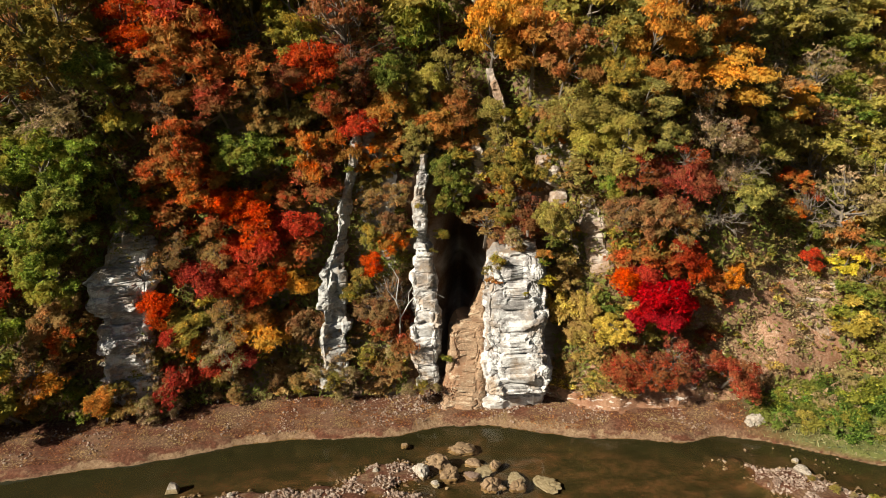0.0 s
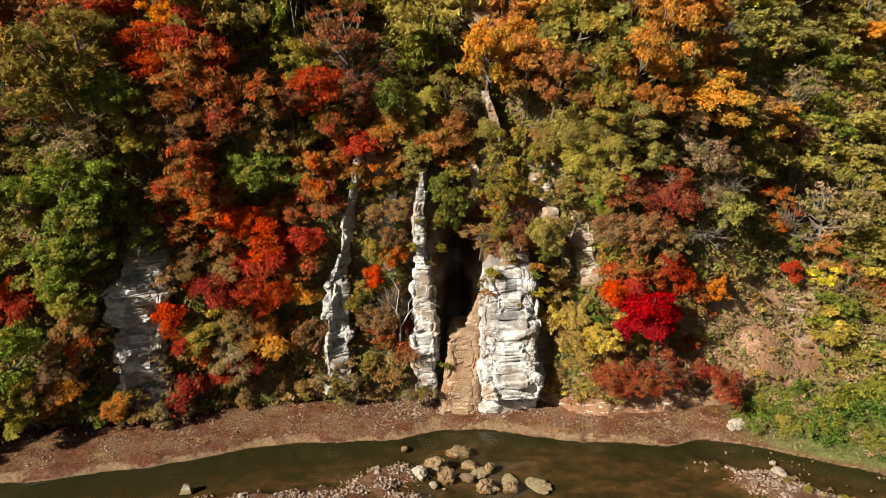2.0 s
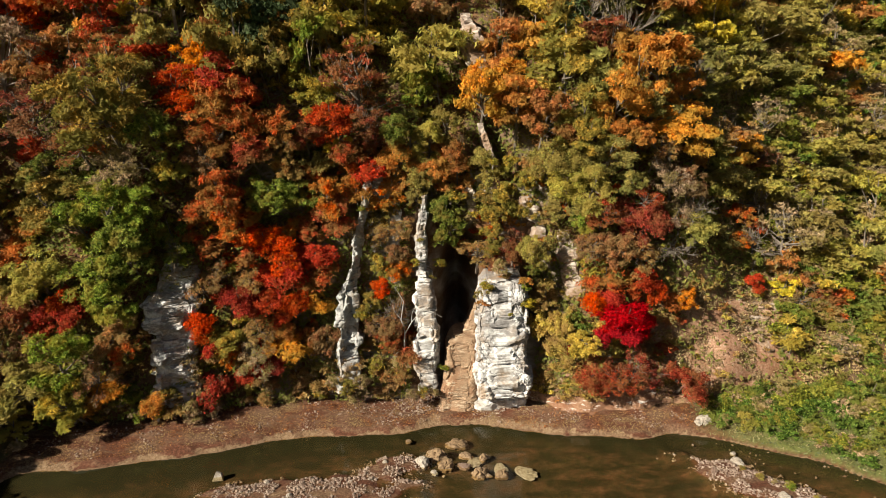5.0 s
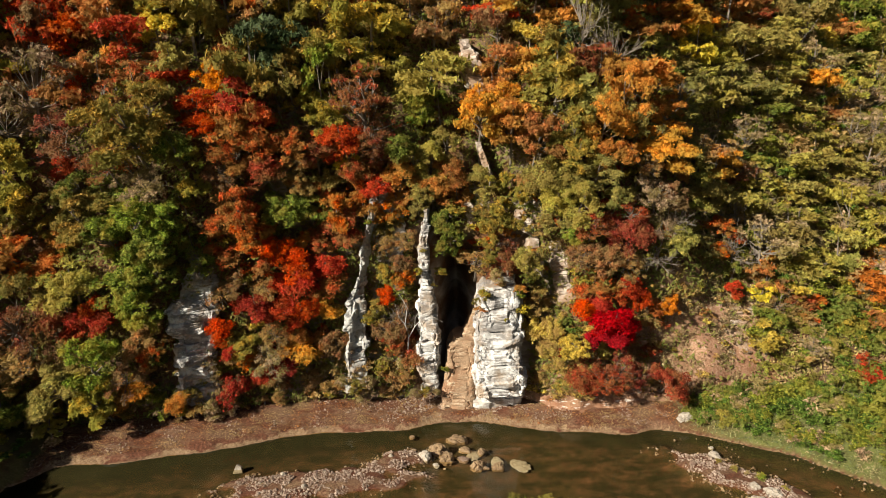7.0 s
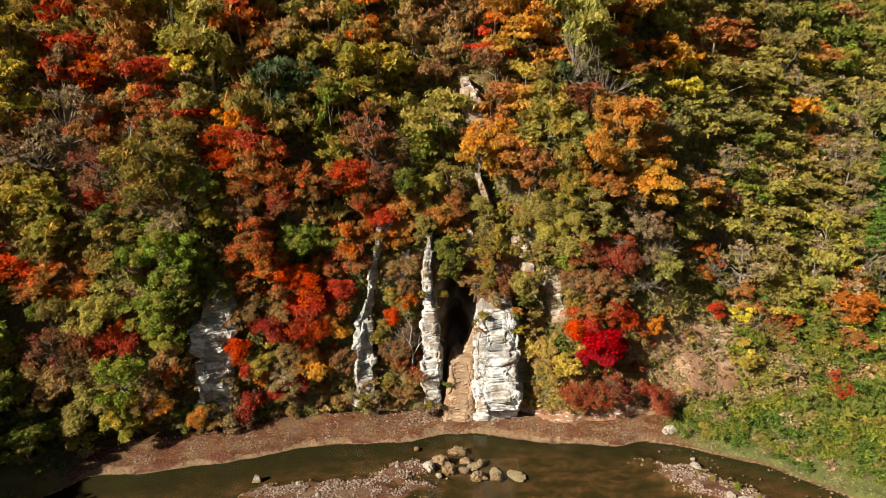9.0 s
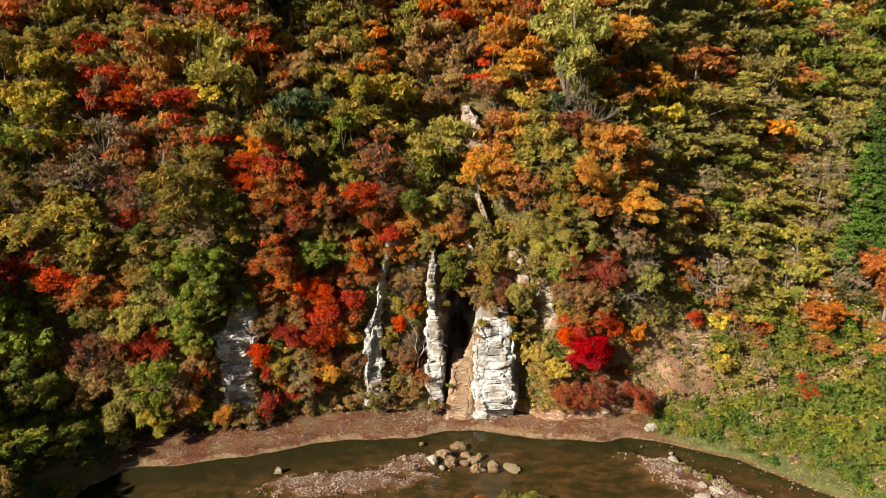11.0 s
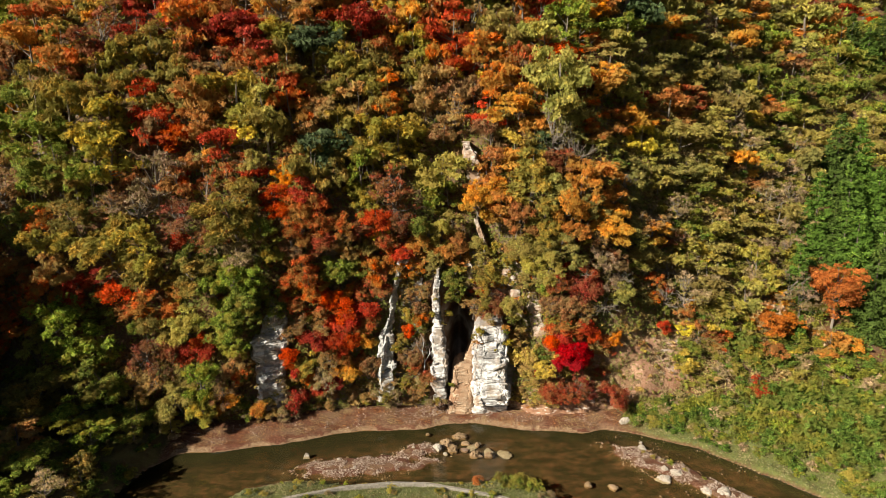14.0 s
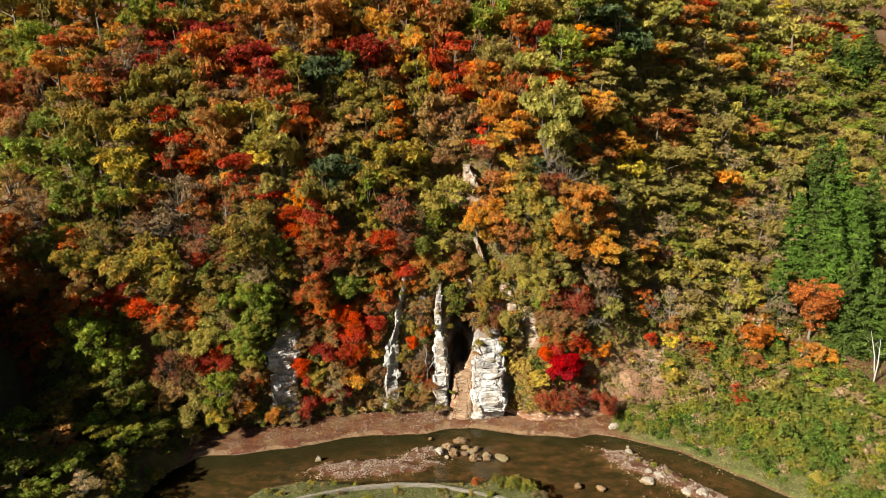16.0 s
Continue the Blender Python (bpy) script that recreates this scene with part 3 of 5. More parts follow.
crag("rock_outcrop", "pale pink bare scar high on the wooded slope", ((35.2, 4.0, 6.2, 55.6, 68), (38, 2.8, 5.8, 57.0, 70), (40.5, 2.2, 5.2, 58.5, 72), (43.6, 2.0, 4.0, 60.8, 74)), OUTCROP, 11, 0.5, 48, 0.2)
crag("rock_ramp", "tan bedded sandstone block with a flat top between the pillars",
     ((0.5, -0.9, 3.9, 51.0, 58), (1.4, -0.6, 3.9, 51.4, 58), (4, -0.1, 3.9, 51.8, 58), (8.0, 0.3, 3.9, 52.2, 58), (8.5, 0.5, 3.9, 52.4, 58), (8.8, 0.9, 3.9, 52.9, 58)), SANDSTONE, 12, 0.13, 120, 0.12)
crag("rock_ramp", "leaf-strewn brown rock step against the white pillar",
     ((8.2, 1.8, 3.9, 53.8, 58), (10, 2.7, 3.9, 54.3, 58), (11.8, 3.4, 4.0, 55.0, 58)), SANDSTONE, 18, 0.15, 60, 0.16)


def strata(label, left, right, low, high, material, seed, share, toe=0.0):
    """Beds of rock breaking through the soil: thin shelves step out of the slope where the cover has worn off."""
    xs, zs = np.arange(left, right, 0.13), np.arange(low, high, 0.085)
    verts = []
    for z in zs:
        for x in xs:
            p = Vector((x, z, seed))
            bed = math.floor((z + 0.05 * x + 0.15 * noise.noise(Vector((x * 0.5, z * 0.5, seed)))) / 0.26)
            shelf = noise.cell(Vector((seed + 0.5, 1.5, bed + 0.5)))
            edge = min((x - left) / 1.5, (right - x) / 1.5, (z - low) / 0.5, (high - z) / 0.6, 1.0)
            worn = share + 0.55 * noise.noise(Vector((x * 0.3, z * 0.9, seed))) + 0.3 * noise.noise(Vector((x * 1.1, z * 2.4, seed))) - 0.8 * (1 - edge)
            joint = noise.cell(Vector((math.floor(x / 0.9 + 0.4 * bed) + 0.5, bed + 0.5, seed + 0.5)))
            out = max(-0.4, min(1.0, worn * 2.5)) * (0.18 + 0.3 * shelf + 0.25 * joint) + 0.06 * noise.fractal(p * 2.2, 0.8, 2.1, 4)
            if toe:
                out = max(0.04, out) + toe * (1 - (z - low) / (high - low)) ** 1.2 * max(0.0, min(1.0, (x - left) / 2.5, (right - x) / 2.5)) - 0.3 * max(0.0, (z - high + 0.3) / 0.3)
            verts.append((x + 0.05 * noise.noise(p * 3), face_y(x, z) + 0.06 - out, z + 0.04 * noise.noise(p * 2)))
    ob = new("rock_ledge", mesh_from("rock_ledge", verts, sheet_faces(len(zs), len(xs)), material))
    return tagged(ob, label, "cliff", "rock faces of the cliff", kind="structure")


strata("white bedded ledge showing through the leaf-strewn foot", 12.2, 19.0, 0.8, 4.4, LEDGE, 3, 0.22)
strata("low rust-banded ledge above the bank", 9.2, 28.0, 0.3, 3.6, LEDGE, 6, 0.1, 0.9)
strata("white bedded foot below the thin fin", -13.6, -7.6, 1.8, 6.5, LEDGE, 12, 0.1)
strata("short white scar at the edge of the bare slope", 33.4, 37.8, 6.0, 12.2, OUTCROP, 21, 0.3)


# ---- trees ----
def tube(verts, faces, pts, radii, sides=5):
    base = len(verts)
    for k, (p, r) in enumerate(zip(pts, radii)):
        q = pts[min(k + 1, len(pts) - 1)] - pts[max(k - 1, 0)]
        q.normalize()
        a = q.orthogonal().normalized()
        b = q.cross(a)
        for i in range(sides):
            an = 2 * math.pi * i / sides
            verts.append(p + r * (math.cos(an) * a + math.sin(an) * b))
    for k in range(len(pts) - 1):
        for i in range(sides):
            j = (i + 1) % sides
            faces.append((base + k * sides + i, base + k * sides + j, base + (k + 1) * sides + j, base + (k + 1) * sides + i))


def sprays(rng, places, normals, size, slim=0.62):
    """Leaf sprays: one pointed blade at each place, square to its normal."""
    n = len(places)
    normals = normals / np.linalg.norm(normals, axis=1, keepdims=True)
    u = np.cross(normals, rng.normal(size=(n, 3)))
    u /= np.linalg.norm(u, axis=1, keepdims=True) + 1e-9
    v = np.cross(normals, u)
    s = size * rng.uniform(0.6, 1.35, (n, 1))
    w = s * slim * rng.uniform(0.7, 1.2, (n, 1))
    tip = normals * s * rng.uniform(-0.4, 0.15, (n, 1))
    verts = np.stack((places - u * s - v * w, places - u * s + v * w, places + u * s * 1.3 + tip), 1).reshape(-1, 3)
    return verts, np.arange(3 * n).reshape(n, 3)


def clump_leaves(rng, centres, radii, flat, count, size, up=0.45):
    """Leaves over the upper and outer sides of clumps."""
    share = np.array(radii) ** 2
    pick = rng.choice(len(centres), count, p=share / share.sum())
    d = rng.normal(size=(count, 3))
    d /= np.linalg.norm(d, axis=1, keepdims=True)
    d[:, 2] = np.where(d[:, 2] < -0.25, -d[:, 2], d[:, 2])
    r = np.array(radii)[pick][:, None] * (0.62 + 0.3 * np.abs(rng.normal(size=(count, 1))))
    off = d * r
    off[:, 2] *= flat
    normals = d * 0.8 + np.array((0, 0, up)) + rng.normal(size=(count, 3)) * 0.6
    return sprays(rng, np.array(centres)[pick] + off, normals, size)


CROWN, TRUNK = {}, {}


def grow(kind, seed, near=True):
    """The meshes of one tree of crown radius 1 with its crown's middle at 1.2: foliage and wood."""
    key = (kind, seed, near)
    if key in CROWN:
        return CROWN[key], TRUNK[key]
    rng = np.random.default_rng(seed * 17 + len(kind) + 400 * near)
    n, tall, flat, low, high, count, size = {
        "broad": (58, 0.95, 0.55, 0.10, 0.27, 4000, 0.066), "layered": (54, 1.0, 0.22, 0.16, 0.38, 3800, 0.066),
        "slender": (60, 1.3, 0.60, 0.10, 0.25, 3800, 0.064), "thin": (85, 1.0, 0.30, 0.07, 0.22, 2600, 0.046), "dense": (120, 1.3, 0.7, 0.12, 0.26, 6000, 0.056),
        "bare": (24, 1.05, 0.6, 0.1, 0.2, 60, 0.035), "shrub": (40, 0.75, 0.8, 0.16, 0.32, 900, 0.1)}[kind]
    if not near:
        count, size = (270, 0.15) if kind == "shrub" else (int(count * 0.31), size * 1.55)
    middle = 0.45 if kind == "shrub" else 1.2
    # a few uneven lobes, each a heap of small clumps
    lobes = []
    for k in range(14 if kind == "dense" else rng.integers(5, 8)):
        a = k * 2.4 + rng.uniform(-0.5, 0.5)
        q = rng.uniform(0.30, 0.75)
        lobes.append((np.array((q * math.cos(a), q * math.sin(a), middle + tall * rng.uniform(-0.55, 0.4))), rng.uniform(0.22, 0.5)))
    lobes.append((np.array((0, 0, middle + 0.42 * tall)), rng.uniform(0.4, 0.55)))
    centres, radii = [], []
    while len(centres) < n:
        c, reach = lobes[rng.integers(len(lobes))]
        d = rng.normal(size=3)
        d /= np.linalg.norm(d)
        if d[2] < -0.6:
            continue
        p = c + d * reach * rng.uniform(0.35, 1.12) * (1.35 if rng.random() < 0.12 else 1.0) * np.array((1, 1, 0.8 * tall))
        centres.append(p)
        radii.append(rng.uniform(low, high))
    centres = np.array(centres)
    if kind != "shrub":
        fit = 0.90 / np.quantile(np.hypot(centres[:, 0], centres[:, 1]), 0.9)
        centres[:, :2] *= fit
        centres[:, 2] += middle - 0.5 * (np.quantile(centres[:, 2], 0.05) + np.quantile(centres[:, 2], 0.95))
    v, f = clump_leaves(rng, centres, radii, flat, count, size)
    crown = mesh_from("crown", v, f)
    verts, faces = [], []
    sway = Vector(rng.normal(size=3) * 0.05)
    if kind == "shrub":
        for c in centres[:6]:
            c = Vector(c)
            tube(verts, faces, [Vector((c.x * 0.15, c.y * 0.15, -0.15)), Vector((c.x * 0.5, c.y * 0.5, c.z * 0.6)), c], (0.03, 0.02, 0.006), 3)
    else:
        stem = [Vector((0, 0, -0.6)), Vector((0, 0, 0.2)) + sway, Vector((0, 0, 0.7)) - sway * 0.6, Vector((0, 0, 1.3)) + sway, Vector((0, 0, middle + 0.6 * tall))]
        tube(verts, faces, stem, (0.06, 0.052, 0.042, 0.03, 0.010), 6 if near else 4)
        for c in centres[: 26 if kind in ("bare", "thin") else 12 if near else 4]:
            c = Vector(c)
            s = Vector((0, 0, min(1.4, 0.35 + 0.5 * max(c.z, 0) * rng.uniform(0.5, 1.0))))
            bend = (s + c) / 2 + Vector((0, 0, -0.06)) + Vector(rng.normal(size=3) * 0.04)
            tube(verts, faces, [s, bend, c], (0.026, 0.016, 0.006), 4 if near else 3)
            for _ in range(7 if kind == "bare" else 2 if kind == "thin" else 0):
                e = c + Vector(rng.normal(size=3)) * 0.17 + Vector((0, 0, 0.08))
                tube(verts, faces, [bend.lerp(c, rng.uniform(0.2, 1)), (c + e) / 2, e], (0.010, 0.007, 0.003), 3)
    CROWN[key], TRUNK[key] = crown, mesh_from("trunk", [tuple(v) for v in verts], faces, BARK)
    return CROWN[key], TRUNK[key]


pick = random.Random(5)
STOOD = []


def tree(name, label, group, kind, leaves, where, r, up=(0, 0, 1), squash=1.0, near=True):
    """A tree of crown radius r whose stem starts at where and points up."""
    crown, trunk = grow(kind, pick.randrange(7), near)
    ob = new(name)
    turn = Vector(up).to_track_quat("Z", "Y").to_matrix().to_4x4()
    ob.matrix_world = Matrix.Translation(where) @ turn @ pose(0, 0, 0, 0, 0, pick.uniform(0, 360)) @ Matrix.Diagonal((r * pick.uniform(0.85, 1.25), r * pick.uniform(0.85, 1.1), r * squash * pick.uniform(0.8, 1.15), 1))
    part("trunk", trunk, BARK, ob)
    part("crown", crown, LEAF[leaves], ob)
    return tagged(ob, label, "tree", group)


def hillside_tree(name, label, group, kinds, leaves, x, z, r, back=0.0):
    """A tree whose crown has its middle at x and z; it is rooted in the slope lower down, and leans out where the slope is a cliff."""
    s = r * float(1.32 + 0.28 * ease(30, 40, z))
    proud, low = 1.4 + r * (0.95 - 0.2 * ease(28, 36, z)), 0.8 + 0.5 * r
    y = float(hill_y(x, z) - proud - (low - proud) * ease(22, 40, x)) + back
    foot = max(z - 1.25 * s, 0.2)
    root = Vector((x + pick.uniform(-0.2, 0.2) * r, max(float(hill_y(x, foot)) + 0.3, y), foot))
    up = (Vector((x, y, z)) - root).normalized()
    STOOD.append((x, z, r, leaves))
    return tree(name, label, group, pick.choice(kinds), leaves, Vector((x, y, z)) - up * 1.2 * s, s, up, 1.0 + 0.3 * float(ease(28, 34, z) * (1 - ease(16, 30, x))), near=back == 0 and (z < 36 and -42 < x < 36 or leaves == "flame"))


# crowns on the hillside: x and height of the middle, and radius
OLIVE_LEFT = [(-88.5, 73.4, 3), (-81.2, 72.4, 2.9), (-71.3, 54.3, 2), (-68.5, 72.3, 2.9), (-67.9, 62.4, 2.1), (-67.6, 48.3, 2.3), (-65.3, 52.3, 1.4), (-61, 30, 2.1), (-60.4, 47.3, 2.9),
    (-57.4, 37.5, 1.7), (-57, 33.3, 1.8), (-56.7, 29.9, 1.9), (-56.2, 43.9, 2.9), (-54.4, 47.7, 2.6), (-53.7, 57.7, 1.8), (-52.7, 41, 2.9), (-52, 53.5, 1.6), (-51.2, 29.2, 3),
    (-50.4, 59.6, 2.3), (-49.9, 71.2, 3.4), (-49.4, 25.9, 1.9)]
OLIVE_MIDDLE = [(-46.3, 29.1, 2.9), (-46.2, 25.8, 2.1), (-44.7, 54.4, 1.8), (-43.8, 18, 2.1), (-38.7, 25.1, 2.7), (-37.4, 5.4, 2.1), (-34, 49.2, 3), (-32.2, 32.4, 2.7), (-31.8, 35.4, 2),
    (-29.7, 61.7, 2), (-27.1, 27.8, 1.3), (-26.7, 55.9, 2.7), (-22.6, 10.1, 1.5), (-21.2, 37.9, 2.9), (-18.3, 52.4, 2), (-17.8, 44.8, 2.1), (-17.7, 56.1, 2.4), (-17.3, 37.7, 1.7),
    (-17, 72, 2.6), (-14, 56.1, 2.2), (-13.2, 41, 2.3)]
OLIVE_RIGHT = [(-12.9, 34.5, 1.7), (-12.9, 52.4, 2.4), (-12.5, 43.5, 2.6), (-8.9, 40.9, 2.1), (-8.1, 43.9, 3), (-7.8, 12.9, 1.1), (-6.7, 55.8, 1.5), (-6.6, 17.2, 1), (-5.8, 58.7, 1.7),
    (4.1, 72.6, 3.1), (4.8, 24.5, 1), (5.3, 22.4, 1.2), (5.8, 20.3, 1.1), (8.9, 26.1, 1), (12.7, 36.4, 2.3), (13.3, 39.6, 2.4), (14.6, 33, 2), (15, 30.6, 1.7),
    (15.8, 70.9, 3)]
MAROON = [(-59.2, 62.3, 3), (-45.7, 13.4, 1.9), (-42.1, 37.3, 2), (-40.9, 32.7, 2.4), (-36, 30.6, 1.8), (-13.9, 30.9, 1.6), (-9.7, 37.6, 2.4), (-8.7, 35.3, 2.9), (-7.8, 32.1, 2),
    (-6.9, 30.4, 1.1), (6.8, 18.6, 1.3), (16.5, 41.1, 1.3), (18.6, 40.3, 1.5), (38.6, 27.5, 1.5), (119.3, 82.9, 3.4)]
CRIMSON_LEFT = [(-56.5, 21.3, 1.1), (-55.8, 23.6, 1.3), (-53.9, 63, 2.1), (-47, 45.9, 2.4), (-46, 48.5, 1), (-45.2, 66.3, 2.6), (-41.9, 38.6, 1), (-41.2, 29.8, 1.1), (-39.5, 14.1, 1),
    (-37.7, 15.3, 1.1), (-36, 43.3, 1.9), (-34.5, 60.7, 2.8), (-28.2, 52.7, 2.2), (-26.9, 35.5, 1.5), (-26, 33.7, 1.1), (-21.9, 35.1, 2.3), (-21, 14.2, 1.6)]
CRIMSON_RIGHT = [(-20.5, 6.3, 1.1), (-18.1, 13.2, 1.6), (-18, 6.7, 0.8), (-16.1, 13.3, 1.3), (-15.3, 63, 2.9), (-11.1, 32.2, 2), (1, 60.6, 2.5), (1.8, 56.2, 1.9), (11.7, 72.3, 2),
    (16.6, 65.9, 2.1), (20.4, 57.2, 1.7), (20.8, 15.2, 1.3), (22.3, 14.6, 1), (35.5, 50.6, 1.2), (48.9, 5.5, 1.4), (66.1, 79, 2.1), (129.9, 82.1, 2.3)]
RED_ORANGE_LEFT = [(-81.9, 54, 2.5), (-73.6, 64.2, 2.7), (-73.1, 33.1, 2.8), (-69.9, 27.1, 2.8), (-65.4, 57.8, 2.6), (-62.4, 32.9, 1.6), (-62.1, 22.1, 1.4), (-59.2, 24.2, 1.9), (-46.6, 21.1, 1.9),
    (-44, 62.4, 3.4), (-34.5, 39.2, 1.3), (-32.8, 54.6, 2), (-32.3, 9.9, 1.2), (-25.6, 47.9, 2.1), (-24.9, 43.6, 1.2), (-24.4, 23.5, 1.3), (-23.3, 34, 2), (-22.6, 31, 1.7),
    (-22.2, 25, 2.2), (-21.4, 22.5, 2), (-20, 33.2, 1.9), (-19.4, 28.7, 1.7), (-17.7, 31.9, 1.8), (-13.9, 20.6, 1), (-12, 24.8, 1.9), (-11.1, 22.9, 1.5)]
RED_ORANGE_RIGHT = [(-10.6, 62.7, 1.9), (-10.4, 57.7, 1.7), (-10.2, 51.5, 2), (-10.1, 48.9, 1.6), (-10, 28.8, 1.4), (-5.9, 69.8, 2.4), (-5.7, 8.9, 1), (-5, 16.6, 1), (-2.9, 63.2, 2.5),
    (-2.6, 68, 3.3), (-1.9, 56.7, 2.1), (4.7, 58, 2.5), (7.3, 52.2, 2), (12.8, 55.8, 1.8), (13.5, 67, 2.4), (16.1, 61.6, 1.3), (23.3, 46.6, 1.3), (25.4, 60.8, 1.7),
    (33.5, 18.8, 1), (33.9, 21.6, 1.3), (35.2, 19.9, 1.4), (43.1, 12.7, 1.4), (47.9, 49.9, 1.5), (49.8, 63.7, 1.8), (103.5, 60.9, 2.3)]
RUST_LEFT = [(-78.1, 50.9, 2.5), (-76.1, 40, 2.7), (-70, 36.6, 2.7), (-69.4, 51.8, 1.6), (-58.3, 26.2, 2.1), (-51.8, 35.1, 1.6), (-47.8, 10.6, 1.4), (-44.4, 10.3, 2.1), (-42, 53.7, 1.6),
    (-34.6, 7.3, 1.5), (-32.8, 11.7, 1.7), (-29, 66, 2.1), (-24.8, 15.4, 1.1), (-24, 29, 1.7), (-23.4, 17.1, 1.2), (-21.9, 47.9, 2.1), (-20, 16.1, 1.4), (-19.2, 10.9, 1.6),
    (-16.1, 27.4, 1.2), (-16, 29.9, 1.4), (-15, 48.7, 2), (-7, 10.7, 1.1)]
RUST_RIGHT = [(-6.5, 20.4, 1.2), (-5.6, 10.7, 1.4), (-5, 18.2, 1.1), (-4.4, 20.9, 1.2), (-3.8, 49.6, 1.8), (-2, 52.4, 1.9), (-0.6, 45.5, 1.8), (0.8, 47.7, 2.4), (0.8, 51.4, 2),
    (4.5, 51.4, 1.7), (6.9, 43.3, 1.9), (9.4, 27.6, 0.9), (15.7, 19.6, 1.5), (18.2, 19.6, 2), (20.6, 18.4, 1.6), (23, 29.5, 1.8), (26.3, 25.8, 1.6), (31.4, 31, 2.6),
    (40.5, 12.8, 1.7), (54.9, 38.9, 1.7), (75.2, 40.4, 1.9), (87.9, 58, 3.9)]
VERMILION = [(-50.3, 22.7, 1.5), (-25, 11.3, 1.2), (-23.8, 9, 0.8), (-20.8, 21.2, 1.2), (-18.4, 20.5, 1.4), (-18.1, 16.5, 1.2), (-17.3, 19.5, 1.9), (-15.9, 17.9, 1.7), (-13.3, 18.5, 1.4),
    (-7.4, 27.3, 1.4), (-6.7, 14.4, 0.8), (6.6, 47.7, 1.8), (12.9, 8, 0.6), (15.7, 13.6, 1.1), (17.6, 14, 1), (35, 14, 0.9)]
GREEN_LEFT = [(-77.8, 65.2, 3.3), (-76.4, 43.6, 2.6), (-70.9, 49.4, 3), (-66, 31.6, 2.4), (-64.7, 44, 2.6), (-63.8, 38.3, 2), (-61.2, 40.7, 2.7), (-57.7, 72.4, 2.6), (-57, 18.7, 2.8),
    (-56, 20.7, 2.1), (-54.7, 36.7, 2.1), (-54, 15.5, 2.7), (-52.5, 11.7, 2.7), (-50.7, 14.3, 1.8), (-49.8, 9, 1.9), (-48.4, 65.3, 1.5), (-45.9, 4.2, 1.9), (-40.9, 72.6, 2.2),
    (-39.2, 28, 1.5), (-37.3, 9.5, 2.4), (-36.7, 23.3, 1.3), (-35.1, 22, 1.9), (-33.8, 18.6, 2), (-32.5, 15.6, 2), (-32.5, 23.4, 2.1), (-30.8, 18.4, 1.5), (-30.7, 21, 2.2),
    (-29.9, 24.3, 1.7), (-28.4, 31.2, 1.8)]
GREEN_RIGHT = [(-17.6, 24.9, 1.6), (-14, 38.1, 1.7), (-4.9, 30.7, 1.7), (-0.3, 35.9, 1.6), (0.5, 22.9, 1.3), (1, 20.8, 1.3), (6.1, 67.4, 2.6), (8.3, 70, 3.3), (14.3, 22.1, 1),
    (20.9, 62.5, 2.5), (23.4, 61.7, 1.9), (24.9, 71.1, 2.6), (33.1, 62.9, 2.6), (35.3, 16.1, 1), (39, 10.8, 1.5), (43.7, 2.6, 2.2), (44.4, 34.3, 2.1), (50.3, 3.1, 2.8),
    (57.7, 4.1, 2.4), (63.4, 2.5, 2.5), (64.4, 6.8, 2.1), (71.5, 55.5, 3), (75.4, 49.3, 3.2), (82.9, 66.7, 3.7), (89.9, 52.3, 3.5), (107.4, 55.9, 4.2), (112.4, 64.3, 5.1),
    (119.2, 59.3, 4), (126.2, 72, 5.7)]
AMBER_LEFT = [(-74.3, 73.2, 2.5), (-72.8, 59.6, 2.8), (-63.1, 73.2, 2.4), (-43, 70.9, 1.7), (-40.4, 40.8, 1.4), (-40.1, 45, 1.9), (-39.6, 49.3, 3.2), (-35.7, 68.9, 2.3), (-32.5, 69.9, 2.4),
    (-30, 4, 0.9), (-26.2, 71, 3.6), (-25.8, 40.7, 1), (-24.9, 65.6, 2.5), (-22.1, 70.1, 2.6), (-16.8, 10.6, 1.1), (-13.5, 68, 2.4), (-11.4, 71.4, 3.1), (-6.8, 63.2, 2.3),
    (-4.3, 28.3, 1.3), (-0.6, 27.7, 1.5), (1.1, 28.7, 1.4), (4.4, 33.6, 2.2), (5.9, 37.5, 2.1), (7, 35.4, 1.5), (7, 40.7, 1.7), (8, 33.2, 2.3)]
AMBER_RIGHT = [(9.3, 53.1, 1.7), (9.7, 48.5, 2.2), (10.8, 32.1, 2.1), (12, 50.2, 1.8), (17.8, 33, 2), (19.3, 30, 1.7), (20.6, 35.1, 2.5), (23.8, 38.1, 2.9), (24.9, 31.7, 2.5),
    (26.5, 34.4, 1.9), (27.7, 54, 2.1), (28.2, 28.5, 1.1), (32, 47.6, 2.1), (33.8, 28.5, 2.2), (39.4, 15.4, 1.7), (41.2, 48.7, 3), (42.8, 64.3, 2.2), (57.4, 76.5, 3.3),
    (58.1, 37.9, 2.8), (64.5, 10.5, 2.9), (66.7, 65.8, 3.6), (68.4, 9.5, 2), (74.2, 70.5, 3), (79.4, 71.9, 2.9), (85.6, 63.2, 2.8), (112.7, 74.2, 4.3)]
TAN = [(-47.9, 34.7, 2.1), (-45.2, 38.1, 3), (-31.5, 28.2, 1.9), (-20.3, 8.3, 1.7), (24.2, 25.4, 1.8), (24.9, 22.3, 1.6), (36.3, 29.5, 1.8), (38.9, 19, 2.9), (39.8, 31.8, 2.1),
    (41.9, 21.9, 2), (42.7, 8.4, 1.9), (58.9, 43, 2.4), (59.8, 18.4, 2.9), (61.1, 15.9, 2.5), (61.3, 32.3, 2.7), (61.7, 24, 1.8), (68, 32.9, 2.4)]
